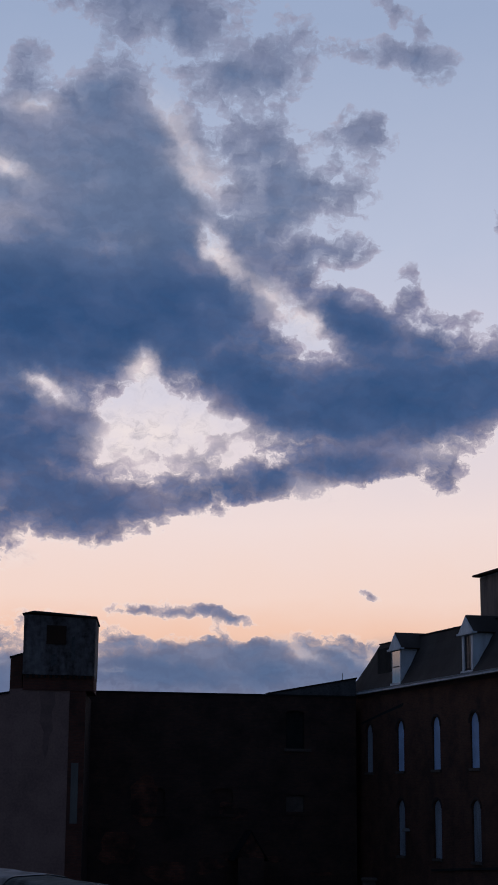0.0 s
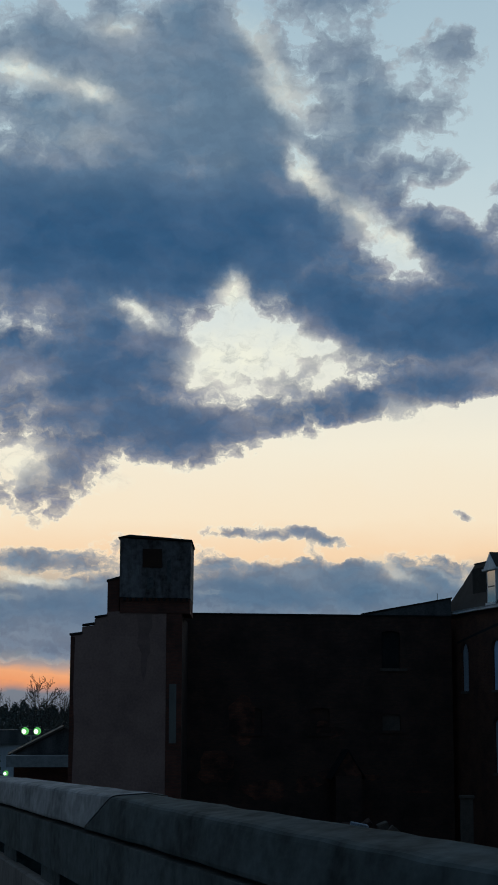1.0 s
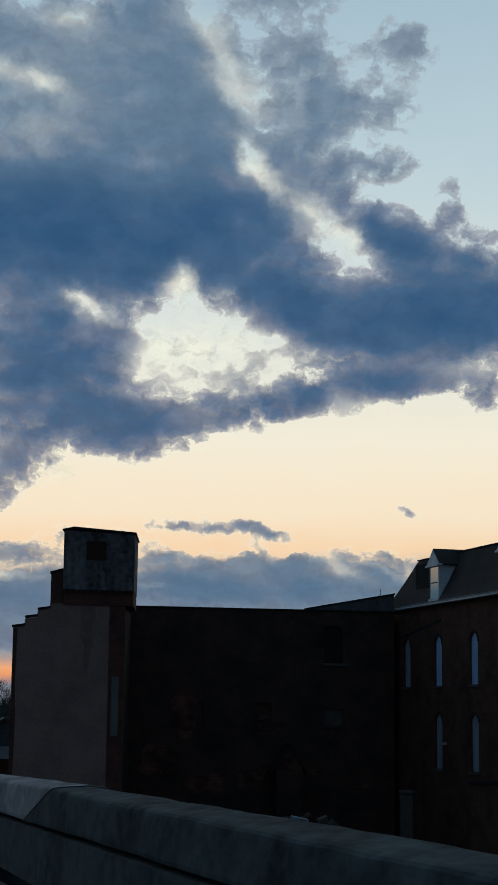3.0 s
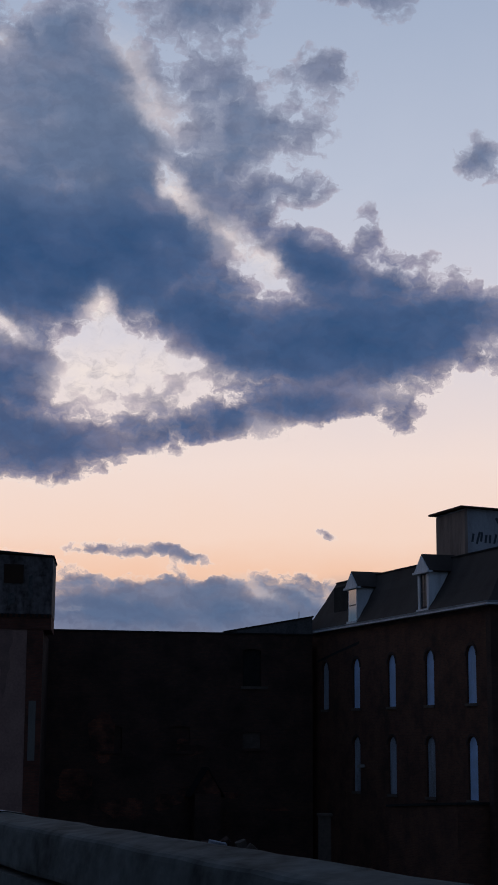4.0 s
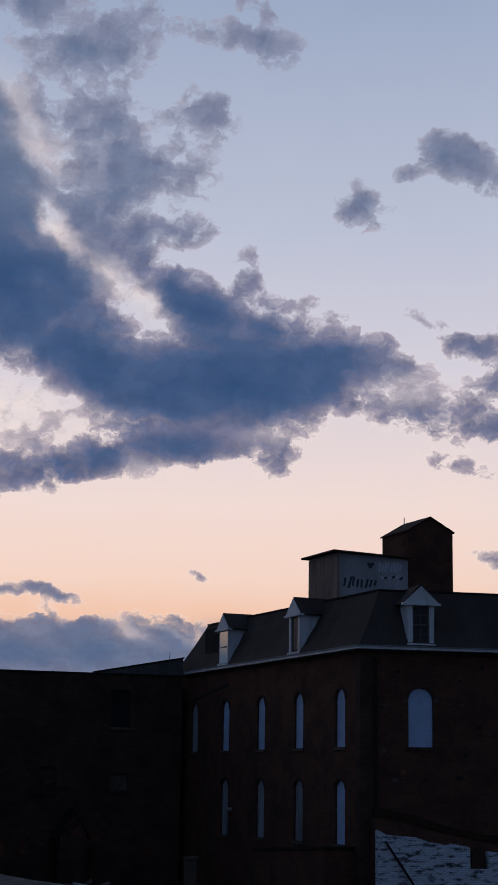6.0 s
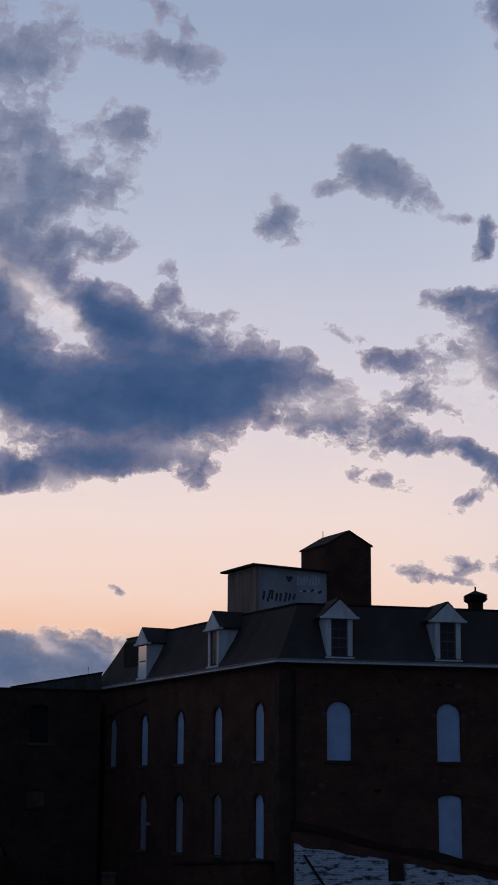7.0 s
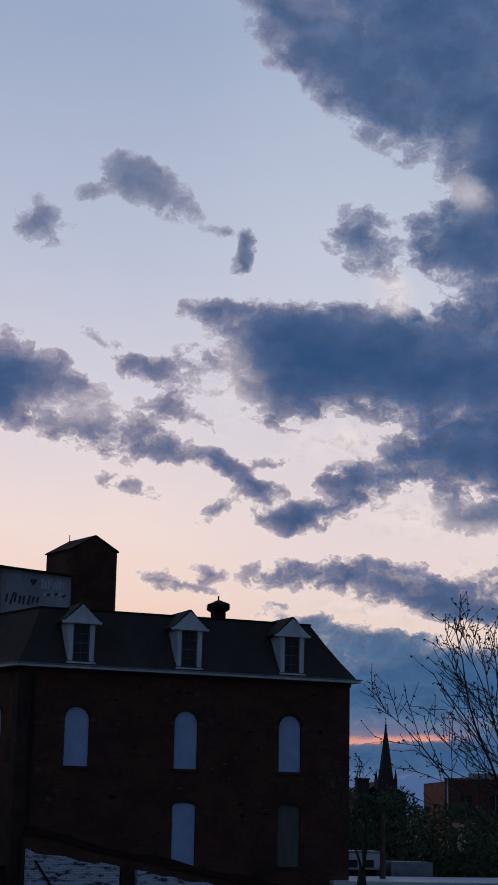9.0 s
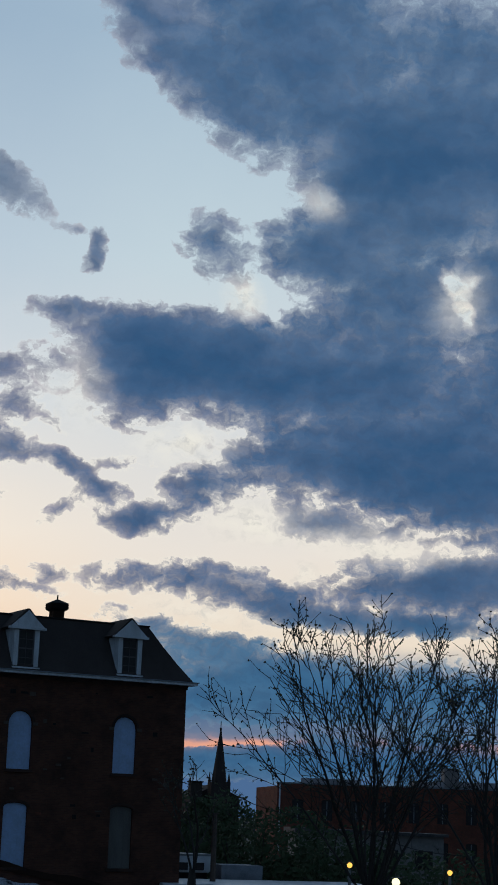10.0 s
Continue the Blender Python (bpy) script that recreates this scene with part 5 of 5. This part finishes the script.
part("underframe", box(2.9, 4.7, 0.2, 2.0, 0.0, 4.09), FLASHING, wagon)
low_roof = empty("low_white_roof", facing(20.9, 80.0, 98.0), "low building with a flat white roof", "building")
part("wall", box(0, 11, 0, 6, 0, 4.05), GREY_RENDER, low_roof)
part("roof", box(-0.2, 11.2, -0.2, 6.2, 4.052, 4.25, 0.03), WHITE_METAL, low_roof)


def street_lamp(az, far, z, radius, material, label, heads=1, gap=0.0, pole_mat=METAL):
    lamp = empty("street_lamp", Matrix.Translation(spot(az, far)), label, "street lamp")
    bm = bmesh.new()
    tube(bm, [Vector((0, 0, 0)), Vector((0, 0, z * 0.5)), Vector((0, 0, z - radius - 0.05))], [0.1, 0.085, 0.06], 8)
    part("pole", bm, pole_mat, lamp)
    for k in range(heads):
        off = (k - (heads - 1) / 2) * gap
        if heads > 1:
            part("arm", box(min(0, off), max(0, off), -0.04, 0.04, z - radius - 0.1, z - radius - 0.02), pole_mat, lamp)
        bm = bmesh.new()
        bmesh.ops.create_uvsphere(bm, u_segments=16, v_segments=10, radius=radius, matrix=Matrix.Translation((off, 0, z)))
        for f in bm.faces:
            f.smooth = True
        globe = part("globe", bm, material, lamp)
        if material is LAMP_GREEN:
            bm = bmesh.new()
            bmesh.ops.create_uvsphere(bm, u_segments=16, v_segments=10, radius=radius * 0.62, matrix=Matrix.Translation((off - radius * 0.14, -radius * 0.6, z - radius * 0.1)))
            part("bulb", bm, LAMP_CORE, globe)
        part("hood", box(off - radius * 0.8, off + radius * 0.8, -radius * 0.8, radius * 0.8, z + radius * 1.02, z + radius * 1.2), pole_mat, lamp)
    return lamp


street_lamp(-10.68, 118, 6.86, 0.27, LAMP_GREEN, "twin-headed street lamp glowing greenish white", 2, 0.86)
street_lamp(-11.5, 100, 4.5, 0.16, LAMP_GREEN, "street lamp glowing pale green")
street_lamp(27.06, 70, 5.62, 0.11, LAMP_AMBER, "lit amber lamp among the trees")
street_lamp(30.42, 72, 5.4, 0.11, LAMP_AMBER, "lit amber lamp among the trees")
street_lamp(28.62, 66, 5.15, 0.16, LAMP_WARM, "lit pale yellow lamp in the yard")

bm = bmesh.new()
tube(bm, [Vector((0, 0, 0)), Vector((0, 0, 4)), Vector((0, 0, 7.5))], [0.19, 0.16, 0.13], 8)
pole = empty("utility_pole", Matrix.Translation(spot(22.45, 84)), "grey wooden utility pole", "pole")
part("post", bm, STONE_DIM, pole)
part("cap", box(-0.14, 0.14, -0.14, 0.14, 7.502, 7.55), STONE_DIM, pole)

# ---- the low houses and woods on the left ----
house = empty("low_house", facing(-11.6, 112.0, 79.0), "low red brick house with a pale porch roof", "house")
part("wall", box(0.7, 7.0, 0, 9, 0, 4.55), DULL_RED, house)
part("porch_roof", solid([(-1.1, 4.56), (-0.9, 5.30), (-0.4, 5.34), (-0.4, 4.56)], 0.2, 7.2, lambda u, v, w: (w, u, v)), STONE, house, "pale grey porch roof")
part("gable", solid([(0.6, 5.36), (7.4, 5.36), (4.0, 7.1)], 0.4, 8.6, upright), SHEET, house)
for q in (-1, 1):
    part("roof", solid([(4.0, 7.12), (4.0 + q * 3.7, 5.25), (4.0 + q * 3.75, 5.34), (4.0, 7.25)], 0.2, 8.8, upright), STONE_DIM, house)
part("main_roof", solid([(0.5, 4.56), (7.2, 4.56), (7.2, 5.33), (0.9, 5.33)], 0.3, 9, upright), SLATE, house)
part("window", box(1.2, 2.6, -0.03, 0.02, 1.8, 3.4), GLASS, house)
barn = empty("distant_shed", facing(-14.0, 190.0, 80.0), "long pale distant shed roof", "shed")
part("wall", box(0, 22, 0, 9, 0, 5.0), GREY_RENDER, barn)
part("roof", solid([(-0.4, 5.0), (22.4, 5.0), (22.0, 6.6), (0.0, 6.6)], -0.4, 9.4, upright), SHEET, barn)
rng_w = random.Random(77)
for az0, az1, far, top, n, nm in ((-14.5, -8.5, 420, 15.4, 26000, "far_woods"), (-22, -15, 450, 14.2, 2000, "far_woods"), (17, 36, 520, 13.0, 6000, "far_woods"), (-75, -20, 600, 15, 2500, "far_woods"), (36, 80, 600, 15, 2500, "far_woods")):
    bm = bmesh.new()
    for _ in range(n):
        az, r = rng_w.uniform(az0, az1), far * rng_w.uniform(0.85, 1.15)
        crest = top * (0.72 + 0.28 * noise.noise((az * 1.7, 3.1, 0.0)) + 0.15 * noise.noise((az * 6.0, 1.1, 0.0)))
        p = spot(az, r, crest * rng_w.uniform(0.1, 1.0))
        size = rng_w.uniform(0.3, 0.9) * (0.45 if n > 10000 else 0.8)
        a = Vector((rng_w.gauss(0, 1), rng_w.gauss(0, 1), rng_w.gauss(0, 1))).normalized() * size
        b = a.orthogonal().normalized() * size * 0.8
        bm.faces.new([bm.verts.new(q) for q in (p - a, p + b, p + a, p - b)])
    tagged(part(nm, bm, FAR_LEAF), "dark line of distant woods on the horizon", "woods", kind="stuff")
for k, (az, far, h, seed) in enumerate(((-10.35, 150, 11.6, 41), (-9.6, 160, 10.6, 42))):
    budding_tree(spot(az, far), 7, h, seed, "distant bare tree against the sunset", 26.0, 0.016, 0.03, 4.5)

# ---- rubble and a post on the waste ground before the warehouse ----
rng_r = random.Random(9)
heap_ = empty("rubble_heap", Matrix.Translation(spot(0.6, 80)), "heap of broken pale boards and bricks on waste ground", "rubble")
bm = bmesh.new()
for k in range(60):
    a, r = rng_r.uniform(0, 6.28), rng_r.uniform(0, 4.2)
    bmesh.ops.create_cube(bm, size=1.0, matrix=Matrix.Translation((r * math.cos(a) * 1.6, r * math.sin(a) * 0.6, max(0.15, 2.7 - r * 0.55) * rng_r.uniform(0.4, 1.0)))
                          @ pose(0, 0, 0, rng_r.uniform(-40, 40), rng_r.uniform(-40, 40), rng_r.uniform(0, 180)) @ Matrix.Diagonal((rng_r.uniform(0.5, 1.5), rng_r.uniform(0.4, 1.0), rng_r.uniform(0.25, 0.6), 1)))
tagged(part("broken_brick", bm, SOOT_BRICK, heap_), kind="stuff")
for x, y, z, w, d, h, tilt in ((-0.15, -0.9, 2.62, 0.85, 0.3, 0.42, 12), (1.0, -0.8, 2.62, 0.5, 0.3, 0.5, -20), (1.5, -0.9, 2.5, 0.5, 0.25, 0.3, 40), (-2.2, -1.0, 1.6, 0.6, 0.3, 0.12, -10)):
    blue = abs(x + 0.15) < 0.01
    part("board", box(-w / 2, w / 2, -d / 2, d / 2, -h / 2, h / 2, 0.02), DIRTY_SHADED_BOARD if blue else STONE_DIM, heap_, "dirty bluish painted board" if blue else "dull pale broken board", pose(x, y, z, 12, tilt, 15))
post = empty("concrete_post", Matrix.Translation(spot(4.15, 86)), "grey concrete gatepost on waste ground", "post")
part("shaft", box(-0.32, 0.32, -0.3, 0.3, 0, 3.7, 0.04), STONE_DIM, post)
part("cap", box(-0.4, 0.4, -0.38, 0.38, 3.702, 3.85, 0.03), STONE_DIM, post)
